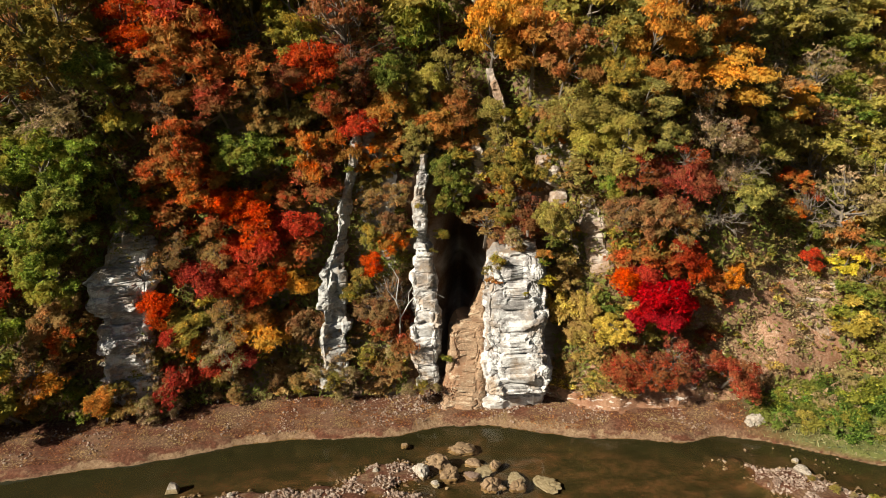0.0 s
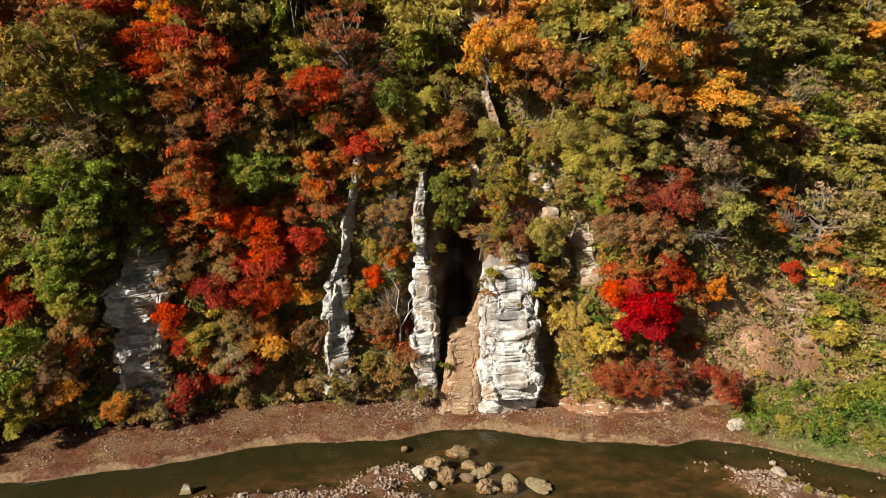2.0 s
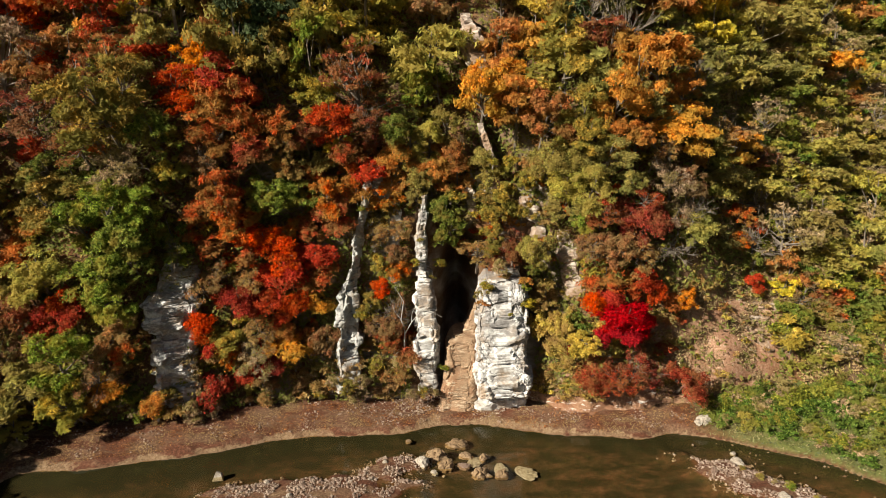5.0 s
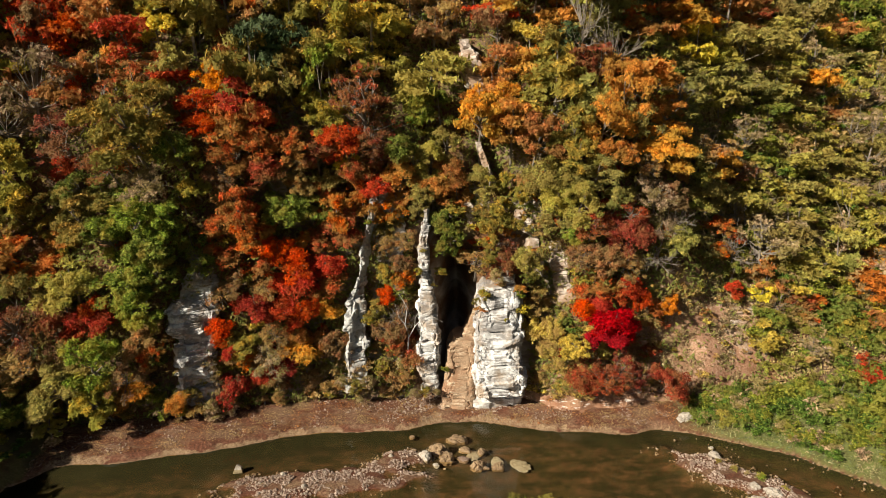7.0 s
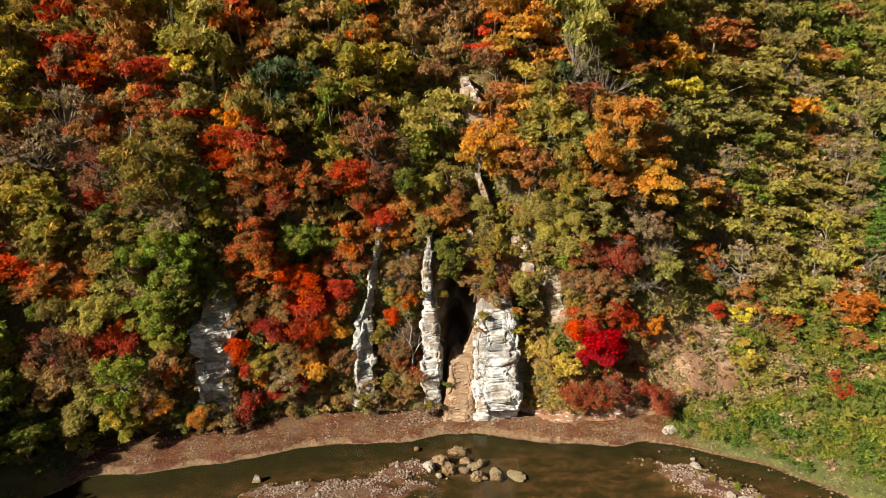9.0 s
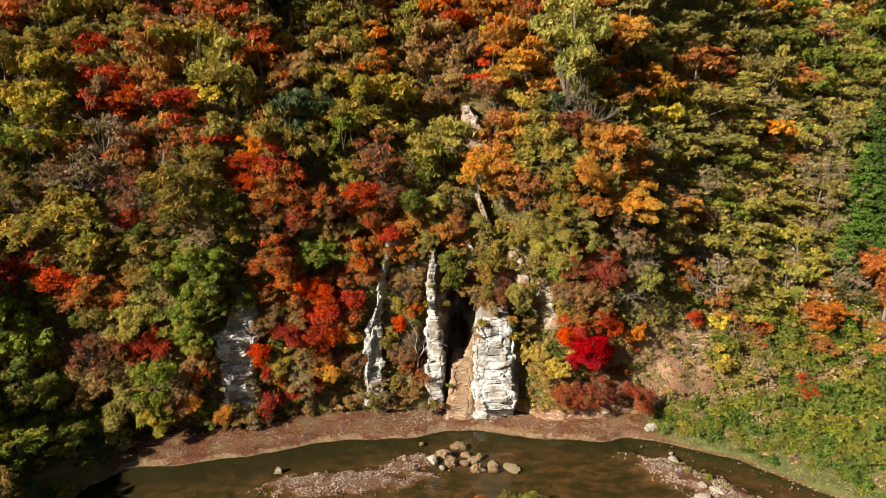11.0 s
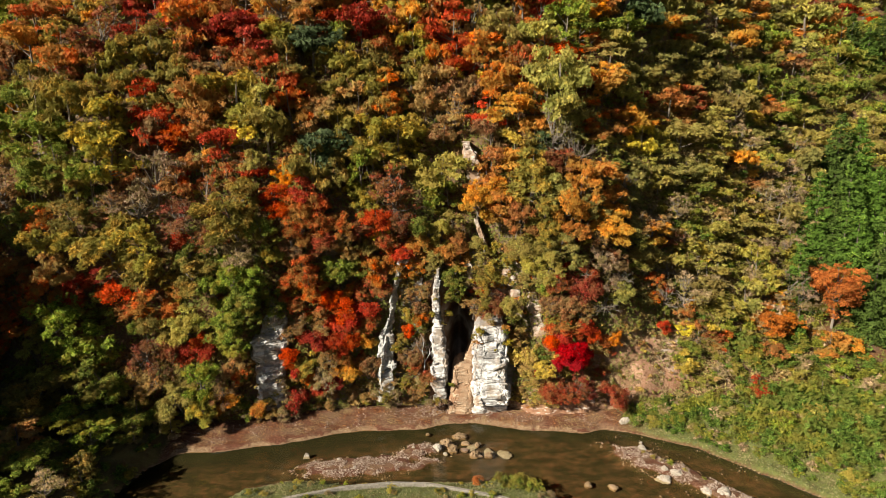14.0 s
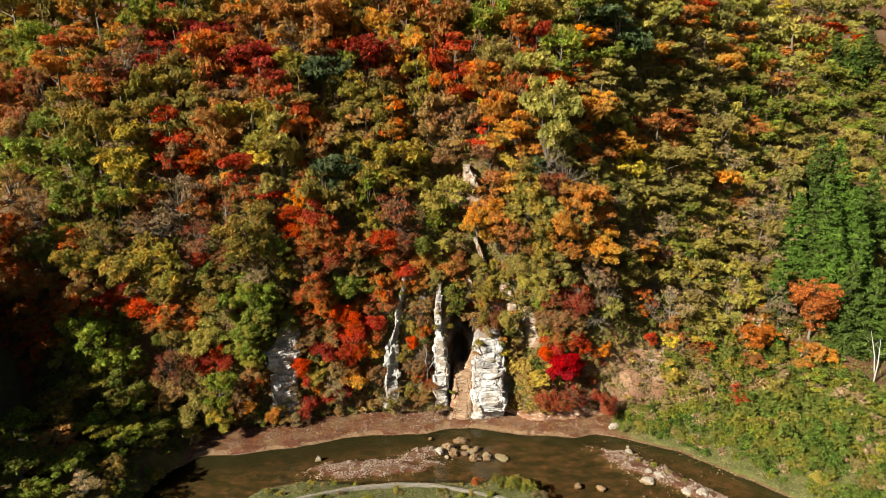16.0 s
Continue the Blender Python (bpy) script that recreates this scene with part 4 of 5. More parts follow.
YELLOW = [(-54.1, 7.2, 0.8), (-32.8, 44.5, 1.4), (-31.1, 37.9, 0.7), (-23.7, 52.4, 1.1), (-12.5, 60.2, 1), (-11.1, 29.4, 0.7), (-9.8, 30.1, 0.4), (-7.9, 50.1, 1), (-6.3, 46.9, 1.2),
    (-4.2, 45.4, 0.8), (1.8, 54.1, 0.9), (5.6, 54, 1), (10.8, 43.7, 1.1), (14.4, 9.7, 1.2), (15.6, 55.8, 0.8), (33.8, 43.4, 2.3), (37.7, 9.1, 1.6), (38.5, 13.6, 1.2),
    (49.1, 10, 1.4), (64.7, 47.4, 2.1), (114.8, 88.5, 2.7)]
GREEN_GOLD_LEFT = [(-41.2, 7.3, 2.4), (-39.8, 17.9, 2.1), (-30.4, 40.8, 1.8), (-29.4, 47.4, 2.8), (-8.1, 66.4, 2), (-3.2, 29.8, 1.5), (-2.8, 24.5, 0.9), (-2.2, 26.7, 1.4), (-1.1, 30.3, 1.6),
    (-1.1, 38.7, 2.8), (0.6, 31.4, 1.3), (4.3, 28.2, 0.9), (8.7, 62.9, 1.9), (9.4, 18.8, 1.3), (10.7, 19.2, 0.8), (10.8, 60.7, 2.6), (11.3, 28.1, 1.5), (12.8, 25.6, 1.3),
    (13.2, 28.1, 1.3), (15.5, 26.1, 2), (21, 72.2, 2.4), (28.5, 56.9, 2.5), (32.3, 25.8, 2.1), (36.7, 37.4, 2.1), (37.7, 45.2, 1.6), (38, 23.7, 2.1), (38.5, 8.3, 1.1)]
GREEN_GOLD_RIGHT = [(39.9, 55.3, 3.1), (40.6, 27.1, 1.8), (42.8, 43.3, 2.6), (43.4, 20.6, 2.4), (45.1, 16.2, 1.5), (46.3, 22.2, 1.6), (46.7, 28.7, 2.5), (46.9, 24.4, 1.9), (47, 17.1, 2.2),
    (47.4, 44.2, 2.1), (48.9, 39.7, 2.5), (51.1, 32.8, 2), (52.7, 30, 2.6), (52.8, 47.8, 2.2), (53.6, 43.6, 2.1), (53.9, 20.4, 3.2), (54.6, 24.5, 2.2), (56.4, 6.6, 2.2),
    (59.1, 47.9, 3.6), (62.3, 28.5, 2.5), (64.7, 38.1, 2), (68.5, 60.6, 2.5), (79.3, 43.8, 3.2), (81.3, 40.9, 2.2), (84.1, 39.6, 2.4), (97, 47, 2.5)]
MOSS_LEFT = [(16.6, 53, 2.5), (16.7, 59, 2.4), (17.1, 28.6, 1.7), (17.2, 36, 2.3), (18.4, 50.5, 4.1), (19.5, 26, 1.3), (20.7, 47.1, 2.1), (21, 65.4, 2.4), (22.1, 33.6, 2.1),
    (26.3, 43.1, 1.8), (27.3, 20.6, 1.9), (29.5, 30.6, 1.9), (29.8, 35.1, 1.9), (30.8, 25.1, 1.5), (31.2, 51.3, 2.5), (31.5, 36.8, 1.6), (32.1, 27.3, 1.5), (36.3, 57.6, 2.8),
    (39.5, 39.1, 2.1), (42.6, 60.3, 2.6), (43, 38.5, 2.4)]
MOSS_RIGHT = [(44, 73.3, 3.4), (48.7, 68.8, 3.5), (49.3, 60, 2.2), (50.5, 16.6, 2.4), (52.9, 55.7, 2.9), (55.6, 63.1, 3.1), (60.5, 54.3, 3), (63, 69.1, 3.6), (67.2, 29, 2.1),
    (67.3, 43.4, 3.2), (72.9, 77.6, 4), (74, 34.6, 2.7), (74, 37.2, 3), (96.8, 85.5, 4.8), (102, 65, 5.3), (104.4, 80.1, 4.8), (108.4, 73.5, 5.6), (128.2, 86.5, 4.3),
    (139.9, 86.9, 3.9), (145.6, 85.9, 4.3)]
BRICK = [(15.5, 5.7, 1.2), (16.7, 23.1, 1.7), (18.6, 5.4, 1.5), (19.6, 22.5, 1.2), (20.1, 6.6, 1.7), (21.1, 21.5, 1.8), (21.2, 24, 1.5), (22.3, 5.7, 1.1), (25.7, 4.9, 1.5)]
SCARLET = [(18, 10.7, 1.6), (19, 12.4, 1.8), (20.8, 11.1, 1.3)]
FLAME = [(-42.6, 19.7, 1.5), (-25.1, 37.9, 1.3), (24.1, 53, 1.3), (24.5, 12.8, 0.7), (25.7, 66.7, 2), (25.9, 13.2, 1), (71.8, 50.5, 1.5)]
OCHRE_YELLOW = [(12, 9, 1.3), (12.7, 11.1, 1.1)]
PINE = [(-34.9, 72.7, 3.2), (-23.3, 60.3, 2.6), (-21.4, 42.3, 2.1), (-20, 41.9, 2.8), (-3.8, 72.8, 2.7), (15, 43.7, 1.2), (34.1, 68.3, 3.8)]
PLANTED = {"olive": OLIVE_LEFT + OLIVE_MIDDLE + OLIVE_RIGHT, "maroon": MAROON, "crimson": CRIMSON_LEFT + CRIMSON_RIGHT, "orange": RED_ORANGE_LEFT + RED_ORANGE_RIGHT, "rust": RUST_LEFT + RUST_RIGHT, "vermilion": VERMILION, "green": GREEN_LEFT + GREEN_RIGHT, "amber": AMBER_LEFT + AMBER_RIGHT, "tan": TAN, "yellow": YELLOW, "gold": GREEN_GOLD_LEFT + GREEN_GOLD_RIGHT, "moss": MOSS_LEFT + MOSS_RIGHT, "brick": BRICK, "scarlet": SCARLET, "flame": FLAME, "ochre": OCHRE_YELLOW, "pine": PINE}
WOODS = {"maroon": ("maple_tree", "dusky maroon maple thinning on the slope", "maples on the slope", ("layered", "thin")),
         "olive": ("oak_tree", "olive-gold oak turning brown on the slope", "oaks on the slope", ("broad",)),
         "moss": ("hornbeam_tree", "olive-green hornbeam just turning on the slope", "hornbeams on the slope", ("broad",)),
         "orange": ("maple_tree", "orange-red maple in full autumn colour on the slope", "maples on the slope", ("layered", "broad")),
         "crimson": ("maple_tree", "deep red maple rooted on the steep slope", "maples on the slope", ("layered",)),
         "vermilion": ("maple_tree", "bright orange-red maple glowing in the sun", "maples on the slope", ("layered",)),
         "scarlet": ("maple_tree", "brilliant scarlet maple beside the white pillar", "maples on the slope", ("layered", "broad")),
         "brick": ("maple_tree", "brick-red spreading maple on the lower slope", "maples on the slope", ("layered", "thin")),
         "flame": ("maple_tree", "bright orange maple in dense full leaf", "maples on the slope", ("broad",)),
         "green": ("broadleaf_tree", "still green leafy tree on the slope", "green trees on the slope", ("broad", "slender")),
         "pine": ("pine_tree", "dark blue-green pine among autumn crowns", "green trees on the slope", ("layered",)),
         "rust": ("cherry_tree", "rusty brown half-bare tree on the slope", "rusty trees on the slope", ("thin", "broad")),
         "gold": ("beech_tree", "green-gold broadleaf tree on the sunlit slope", "beeches on the slope", ("broad", "slender", "layered")),
         "amber": ("zelkova_tree", "amber and golden brown zelkova on the slope", "zelkovas on the slope", ("broad", "broad", "layered")),
         "yellow": ("birch_tree", "small bright yellow tree among darker crowns", "yellow trees on the slope", ("slender", "broad")),
         "ochre": ("birch_tree", "yellow-ochre tree beside the white pillar", "yellow trees on the slope", ("broad",)),
         "tan": ("cherry_tree", "dry tan-leaved tree with bare twigs showing", "rusty trees on the slope", ("thin",))}
for tint, places in PLANTED.items():
    name, label, group, kinds = WOODS[tint]
    for x, z, r in places:
        hillside_tree(name, label, group, kinds, tint, x, z, r)
for x, y, z, r, squash, label in ((66.8, 62.4, 17.3, 3.5, 1.12, "tall round bright orange maple at the foot of cedars"), (54.2, 59.0, 13.0, 3.2, 0.62, "bright orange maple spreading over the scrub"), (57.0, 59.6, 12.8, 2.2, 0.75, "bright orange maple spreading over the scrub")):
    STOOD.append((x, z, r, "flame"))
    tree("maple_tree", label, "maples on the slope", "dense", "flame", (x, y, z - 1.2 * r * squash), r * 1.1, squash=squash)
SET_OUT = list(STOOD)

# woods between them: tints by stretch of slope
def bare_place(x, z):
    """Rock, gully and bare earth that no tree hides."""
    for a, b, c, d in ((2.6, 10.2, 0, 17), (-3.8, 2.6, 0, 24), (-12.6, -7.4, 6, 24), (-33, -25.5, 3, 19), (20, 39, 2, 18.5), (2.6, 6, 34, 44), (8, 12.4, 15, 22), (12, 15.5, 12, 19), (11, 25, 0, 2.6), (2, 5, 19, 31)):
        if a < x < b and c < z < d:
            return True
    return False


NEIGHBOURS = {"yellow": "gold", "scarlet": "brick", "flame": "amber", "vermilion": "orange", "pine": "green", "brick": "ochre"}
for _ in range(8000):
    z = pick.uniform(4, 92)
    x = pick.uniform(-100, 140)
    back = float(hill_y(x, z))
    if abs(x) > 0.77 * (back + 46) + 3 or z > 57 + 0.2 * (back + 46):
        continue
    cliff = x < 26 and z < 32
    r = pick.uniform(1.0, 1.7) if cliff or z < 8 else pick.triangular(1.4, 3.2, 2.1) * (1 + 0.3 * max(0, min(1, (x - 30) / 60)))
    if 30 < x < 62 and z < 34:
        r = pick.uniform(0.9, 1.9)
    if bare_place(x, z) or 1 < x < 7.5 and 30 < z < 45 or (z < 8 and -24 < x < 70):
        continue
    if x > 57 and z < 46 and abs(x - 66 - 0.5 * z) < 13 or any(abs(z - b) < 8 and math.hypot(x - a, (z - b) * 1.1) < (0.70 if z < 34 and x < 30 else 0.64 if x < 26 else 0.60) * (r + c) for a, b, c, _ in STOOD):
        continue
    tint = min(SET_OUT, key=lambda o: math.hypot(x - o[0], z - o[1]) - 0.5 * o[2])[3] if pick.random() < 0.88 else pick.choice(("gold", "rust", "olive", "amber") if x < 28 else ("gold", "green", "moss", "tan"))
    tint = NEIGHBOURS.get(tint, tint)
    name, label, group, kinds = WOODS[tint]
    hillside_tree(name, label, group, kinds, tint, x, z, r, 0.8 + 0.3 * r if z < 32 else 1.6 + 0.45 * r)


# ---- cedars ----
def cedar_meshes(seed):
    """A cedar one high: stacked drooping boughs of needle tufts round a straight stem."""
    rng = np.random.default_rng(seed)
    centres, radii = [], []
    for h in np.linspace(0.10, 0.97, 19):
        reach = 0.25 * (1.02 - h) ** 0.8
        k = max(3, int(12 * reach / 0.24))
        for a in np.linspace(0, 2 * math.pi, k, endpoint=False) + rng.uniform(0, 6):
            q = reach * rng.uniform(0.45, 1.12)
            centres.append((q * math.cos(a), q * math.sin(a), h - 0.3 * q + rng.uniform(-0.012, 0.012)))
            radii.append((0.026 + 0.17 * reach) * rng.uniform(0.7, 1.25))
    v, f = clump_leaves(rng, centres, radii, 0.8, 6500, 0.024, 0.7)
    verts, faces = [], []
    tube(verts, faces, [Vector((0, 0, -0.06)), Vector((0, 0, 0.4)), Vector((0, 0, 0.97))], (0.018, 0.010, 0.002), 7)
    return mesh_from("crown", v, f), mesh_from("trunk", [tuple(p) for p in verts], faces, BARK)


CEDARS = [cedar_meshes(s) for s in (3, 4, 5)]
for k, (x, z, h) in enumerate(((80.4, 28.9, 19), (85.7, 28.0, 19), (68.8, 20.4, 17), (76.8, 20.5, 18), (83.9, 19.7, 18), (71.0, 17.4, 15), (72.3, 15.4, 17), (73.5, 13.2, 18), (80.0, 13.3, 18), (77.5, 11.0, 16), (73.6, 8.9, 17), (78.1, 7.8, 17), (61.9, 14.6, 11), (92.0, 22.9, 18), (59.6, 9.6, 5), (116.4, 61.1, 15), (120.0, 58.7, 15), (130.8, 64.4, 15))):
    crown, trunk = CEDARS[k % 3]
    ob = new("cedar_tree")
    ob.matrix_world = pose(x, float(hill_y(x, z)) + 1.2, z, 0, 0, pick.uniform(0, 360)) @ Matrix.Diagonal((h, h, h, 1))
    part("trunk", trunk, BARK, ob)
    part("crown", crown, LEAF["cedar"], ob)
    tagged(ob, "tall dark green cedar with dense drooping boughs", "tree", "cedars in the plantation")

# dead trunks beside them
PALEWOOD = bark_material()
PALEWOOD.name = "bleached_dead_wood"
PALEWOOD.node_tree.nodes["Color Ramp"].color_ramp.elements[1].color = (0.55, 0.52, 0.48, 1)
PALEWOOD.node_tree.nodes["Color Ramp"].color_ramp.elements[0].color = (0.3, 0.28, 0.25, 1)


def bough(name, pts, radii, parent, sides=7):
    verts, faces = [], []
    tube(verts, faces, [Vector(p) for p in pts], radii, sides)
    return part(name, mesh_from(name, [tuple(v) for v in verts], faces), PALEWOOD, parent)


for x, z, lean in ((76.4, 6.0, 3), (75.2, 5.0, -8)):
    ob = new("dead_tree")
    ob.matrix_world = pose(x, float(hill_y(x, z)) - 0.6, z, 0, lean, 40 * x)
    stem = bough("trunk", ((0, 0, -1.6), (0.4, 0, 4), (1.2, -0.2, 8.5)), (0.13, 0.10, 0.03), ob)
    for h, e in ((4.2, (1.6, -0.5, 5.4)), (5.6, (-0.6, -0.3, 6.8)), (6.6, (2.2, -0.4, 7.6))):
        bough("branch", ((0.45 + 0.12 * (h - 4), 0, h), e), (0.03, 0.01), stem, 5)
    tagged(ob, "bleached bare dead trunk at the edge of the cedars", "tree", "dead trunks by the cedars")

# bare-branched trees and the pale twisted tree before the spire
for x, z, r in ((16.8, 44, 2.0), (20.0, 41.5, 1.8), (19.5, 54, 1.6), (29.0, 36.5, 1.7), (-5.0, 12.0, 1.7), (39.5, 20.5, 2.0), (36.5, 23, 1.6), (-26.5, 19.5, 1.5), (24.5, 19.0, 1.8), (26.5, 22.5, 1.7), (35.5, 18.5, 1.6)):
    hillside_tree("bare_tree", "leafless grey tree with fine pale twigs", "bare trees on the slope", ("bare",), "tan", x, z, r)
ob = new("twisted_tree")
ob.matrix_world = pose(-4.2, 51.9, 8.8)
stem = bough("trunk", ((0, 0.6, -1.4), (0.15, 0, 1.2), (-0.2, -0.2, 2.6), (0.1, -0.2, 4.6), (-0.7, -0.1, 6.0)), (0.10, 0.075, 0.055, 0.035, 0.012), ob)
for pts, rr in ((((0.1, 0, 0.8), (0.9, -0.3, 2.3), (2.0, -0.4, 3.7), (3.2, -0.3, 4.6)), (0.06, 0.05, 0.03, 0.01)),
                (((0.9, -0.3, 2.3), (1.0, -0.4, 3.4), (1.9, -0.5, 5.0)), (0.04, 0.025, 0.008)),
                (((-0.2, -0.2, 2.6), (-0.9, -0.3, 3.6), (-1.3, -0.3, 5.2)), (0.04, 0.025, 0.008)),
                (((2.0, -0.4, 3.7), (3.0, -0.5, 3.6), (4.2, -0.5, 2.9)), (0.03, 0.02, 0.008))):
    bough("branch", pts, rr, stem, 6)
tagged(ob, "pale twisted leaning tree growing against the white spire", "tree")


# ---- shrubs ----
def shrub(label, leaves, x, y, z, r):
    crown, stems = grow("shrub", pick.randrange(4))
    ob = new("shrub")
    ob.matrix_world = pose(x, y, z, pick.uniform(0, 14), 0, pick.uniform(0, 360)) @ Matrix.Diagonal((r, r, r * pick.uniform(0.8, 1.15), 1))
    part("stem", stems, BARK, ob)
    part("foliage", crown, LEAF[leaves], ob)
    return tagged(ob, label, "shrub", "shrubs along the foot of the slope")


SCRUB = []


def scrub(tint, x, y, z, r):
    """One more bush for the joined scrub."""
    SCRUB.append((tint, pick.randrange(4), pose(x, y, z, pick.uniform(0, 14), 0, pick.uniform(0, 360)) @ Matrix.Diagonal((r, r, r * pick.uniform(0.8, 1.15), 1))))


SHRUBS = {"olive": "olive-green scrub bush on the lower slope", "tan": "dry tan scrub bush with twigs showing", "rust": "rusty brown bush on the lower slope",
          "green": "leafy green bush beside the verge", "gold": "yellow-green bush beside the verge", "yellow": "yellowing bush on the lower slope",
          "maroon": "dusky maroon bush on the lower slope", "straw": "straw-coloured dry bush on the lower slope", "ochre": "yellow-ochre bush on the lower slope", "brick": "brick-red bush on the lower slope", "crimson": "small deep red bush on the lower slope", "orange": "small orange-red bush on the lower slope", "amber": "amber bush on the lower slope"}
BELTS = (  # left, right, lowest, highest, count, radii, tints
    (-27, -4.5, 1.2, 8.5, 130, (0.7, 1.4), ("straw", "olive", "rust", "tan", "straw", "gold", "tan", "rust")),
    (10.4, 17.5, 2.8, 10.5, 84, (0.6, 1.25), ("ochre", "ochre", "straw", "ochre", "rust")),
    (15, 26, 3.2, 14, 64, (0.6, 1.3), ("straw", "brick", "rust", "brick", "straw", "tan", "ochre")),
    (24, 38, 2.5, 14.5, 22, (0.35, 0.8), ("straw", "olive", "tan", "rust", "straw")),
    (38.6, 74, 3.2, 11, 110, (1.0, 1.9), ("green", "gold", "green", "green", "gold", "green")),
    (38, 66, 10, 24, 70, (1.2, 2.2), ("gold", "tan", "olive", "gold", "rust", "green")),
    (9.5, 22, 15, 31, 26, (0.8, 1.6), ("rust", "crimson", "olive", "orange", "amber")),
    (2.8, 9.2, 17.0, 24, 22, (0.7, 1.3), ("olive", "amber", "olive", "crimson", "tan")),
    (-7.6, -3.2, 4, 27, 34, (0.7, 1.3), ("olive", "rust", "orange", "tan", "olive")),
    (-25, -12.5, 5, 26, 40, (0.8, 1.6), ("olive", "rust", "crimson", "green", "tan")),
    (-46, -25, 1.2, 8, 34, (0.9, 1.7), ("green", "rust", "olive", "green", "tan")),
)
for left, right, low, high, count, (small, large), tints in BELTS:
    for _ in range(count):
        x, z, r = pick.uniform(left, right), pick.uniform(low, high), pick.uniform(small, large)
        tint = pick.choice(tints)
        if z < 10 and x < 50 and pick.random() < 0.5:
            shrub(SHRUBS[tint], tint, x, face_y(x, z) - (0.9 if x < -4 else 0.2), z - 0.3, r)
        else:
            scrub(tint, x, face_y(x, z) - 0.2, z - 0.3, r)
for k in range(520):
    x = pick.uniform(28, 76)
    far, foot = float(along(FAR_SHORE, x)), float(along(FOOT, x))
    y = far + 1.6 + (foot - far - 1.6) * pick.uniform(0.0, 1.05) ** 0.9
    tint = pick.choice(("green", "green", "green", "gold", "green", "tan", "green", "gold", "green"))
    (shrub if k < 40 else lambda _, *rest: scrub(*rest))(SHRUBS[tint], tint, x, y, ground_z(x, y)[0] - 0.1, pick.uniform(0.6, 1.0) + (1.6 + 0.8 * (x > 50)) * min(1.0, (y - far) / 13) * pick.random() ** 1.4)

# bushes clinging to the pillars
for x, y, z, r, tint in ((-2.7, 52.3, 17.3, 0.6, "olive"), (-2.3, 52.6, 19.8, 0.5, "gold"), (-1.1, 52.8, 15.6, 0.55, "olive"), (4.5, 50.4, 15.3, 0.9, "olive"), (6.0, 50.9, 16.7, 1.1, "tan"), (8.6, 50.5, 15.6, 0.9, "amber"),
                         (7.3, 51.4, 17.6, 1.2, "maroon"), (3.8, 50.8, 14.2, 0.7, "olive"), (8.3, 49.3, 13.7, 0.4, "olive"), (6.9, 49.2, 12.6, 0.35, "olive"), (9.6, 51.6, 16.4, 1.0, "green"), (5.2, 51.6, 18.4, 1.2, "olive"),
                         (-8.4, 53.2, 23.0, 0.6, "green"), (-10.9, 52.2, 8.0, 0.7, "tan"), (-8.6, 52.4, 11.5, 0.7, "olive"), (-29.8, 49.6, 15.6, 0.9, "green"), (-30.8, 49.4, 10.8, 0.8, "rust"), (0.2, 52.0, 5.5, 0.7, "green"),
                         (4.2, 50.5, 13.3, 0.8, "amber"), (5.0, 50.9, 14.6, 0.8, "olive"), (9.0, 50.6, 13.2, 0.8, "yellow"), (8.7, 51.2, 15.0, 0.9, "green"), (6.6, 51.4, 16.0, 0.9, "rust"), (-3.4, 51.2, 2.6, 1.0, "tan"), (-2.2, 51.3, 3.0, 0.9, "olive"), (-1.0, 51.4, 2.8, 0.8, "tan"), (-4.2, 51.6, 4.4, 1.1, "rust"),
                         (-12.0, 51.6, 4.2, 1.1, "tan"), (-10.4, 51.4, 3.4, 1.1, "olive"), (-8.6, 51.5, 4.0, 1.1, "tan"), (-31.4, 48.0, 2.4, 1.5, "green"), (-29.6, 47.9, 2.2, 1.3, "olive"), (-27.8, 48.0, 2.4, 1.3, "rust"), (-26.2, 48.3, 2.6, 1.2, "tan"), (-33.0, 47.8, 4.0, 1.5, "green"),
                         (9.8, 52.4, 19.0, 0.8, "rust"), (11.6, 52.4, 17.4, 0.8, "maroon"), (5.4, 53.6, 27.4, 0.9, "olive"),
                         (0.0, 54.4, 19.3, 1.3, "green"), (0.6, 54.8, 21.4, 1.5, "green"), (-0.2, 54.2, 16.8, 0.9, "olive"), (1.0, 55.2, 23.6, 1.5, "olive"), (2.6, 55.8, 23.2, 1.3, "tan"), (1.6, 55.6, 20.0, 1.2, "green")):
    shrub("small %s bush clinging to the rock" % {"tan": "dry tan", "gold": "yellow-green"}.get(tint, tint), tint, x, y, z - 0.2, r)

# ---- the shaded wood on the left and the wood that shades it ----
for x, y, r, tint, kind in ((-54, 40, 3.8, "green", "broad"), (-49, 36.5, 2.6, "green", "slender"), (-57, 34, 3.4, "rust", "broad"), (-45.5, 40.5, 2.2, "green", "broad"), (-52, 30, 3.0, "green", "broad"),
                            (-47.5, 31, 2.0, "olive", "slender"), (-60, 41, 3.6, "olive", "broad"), (-46.5, 44, 2.4, "olive", "broad"), (-58, 28, 3.4, "green", "broad"), (-48.5, 26, 2.6, "tan", "thin"),
                            (-53.5, 24, 2.8, "green", "broad"), (-64, 36, 4.0, "green", "broad"), (-41.8, 44.2, 1.7, "gold", "broad"), (-63, 30, 3.6, "olive", "broad"), (-50, 42.5, 2.8, "green", "layered")):
    tree("riverside_tree", "dark green riverside tree in deep shade" if tint == "green" else "dull olive-brown riverside tree in deep shade", "trees on the shaded bank", kind, tint, (x, y, ground_z(x, y)[0] - 0.2), r * 1.05)
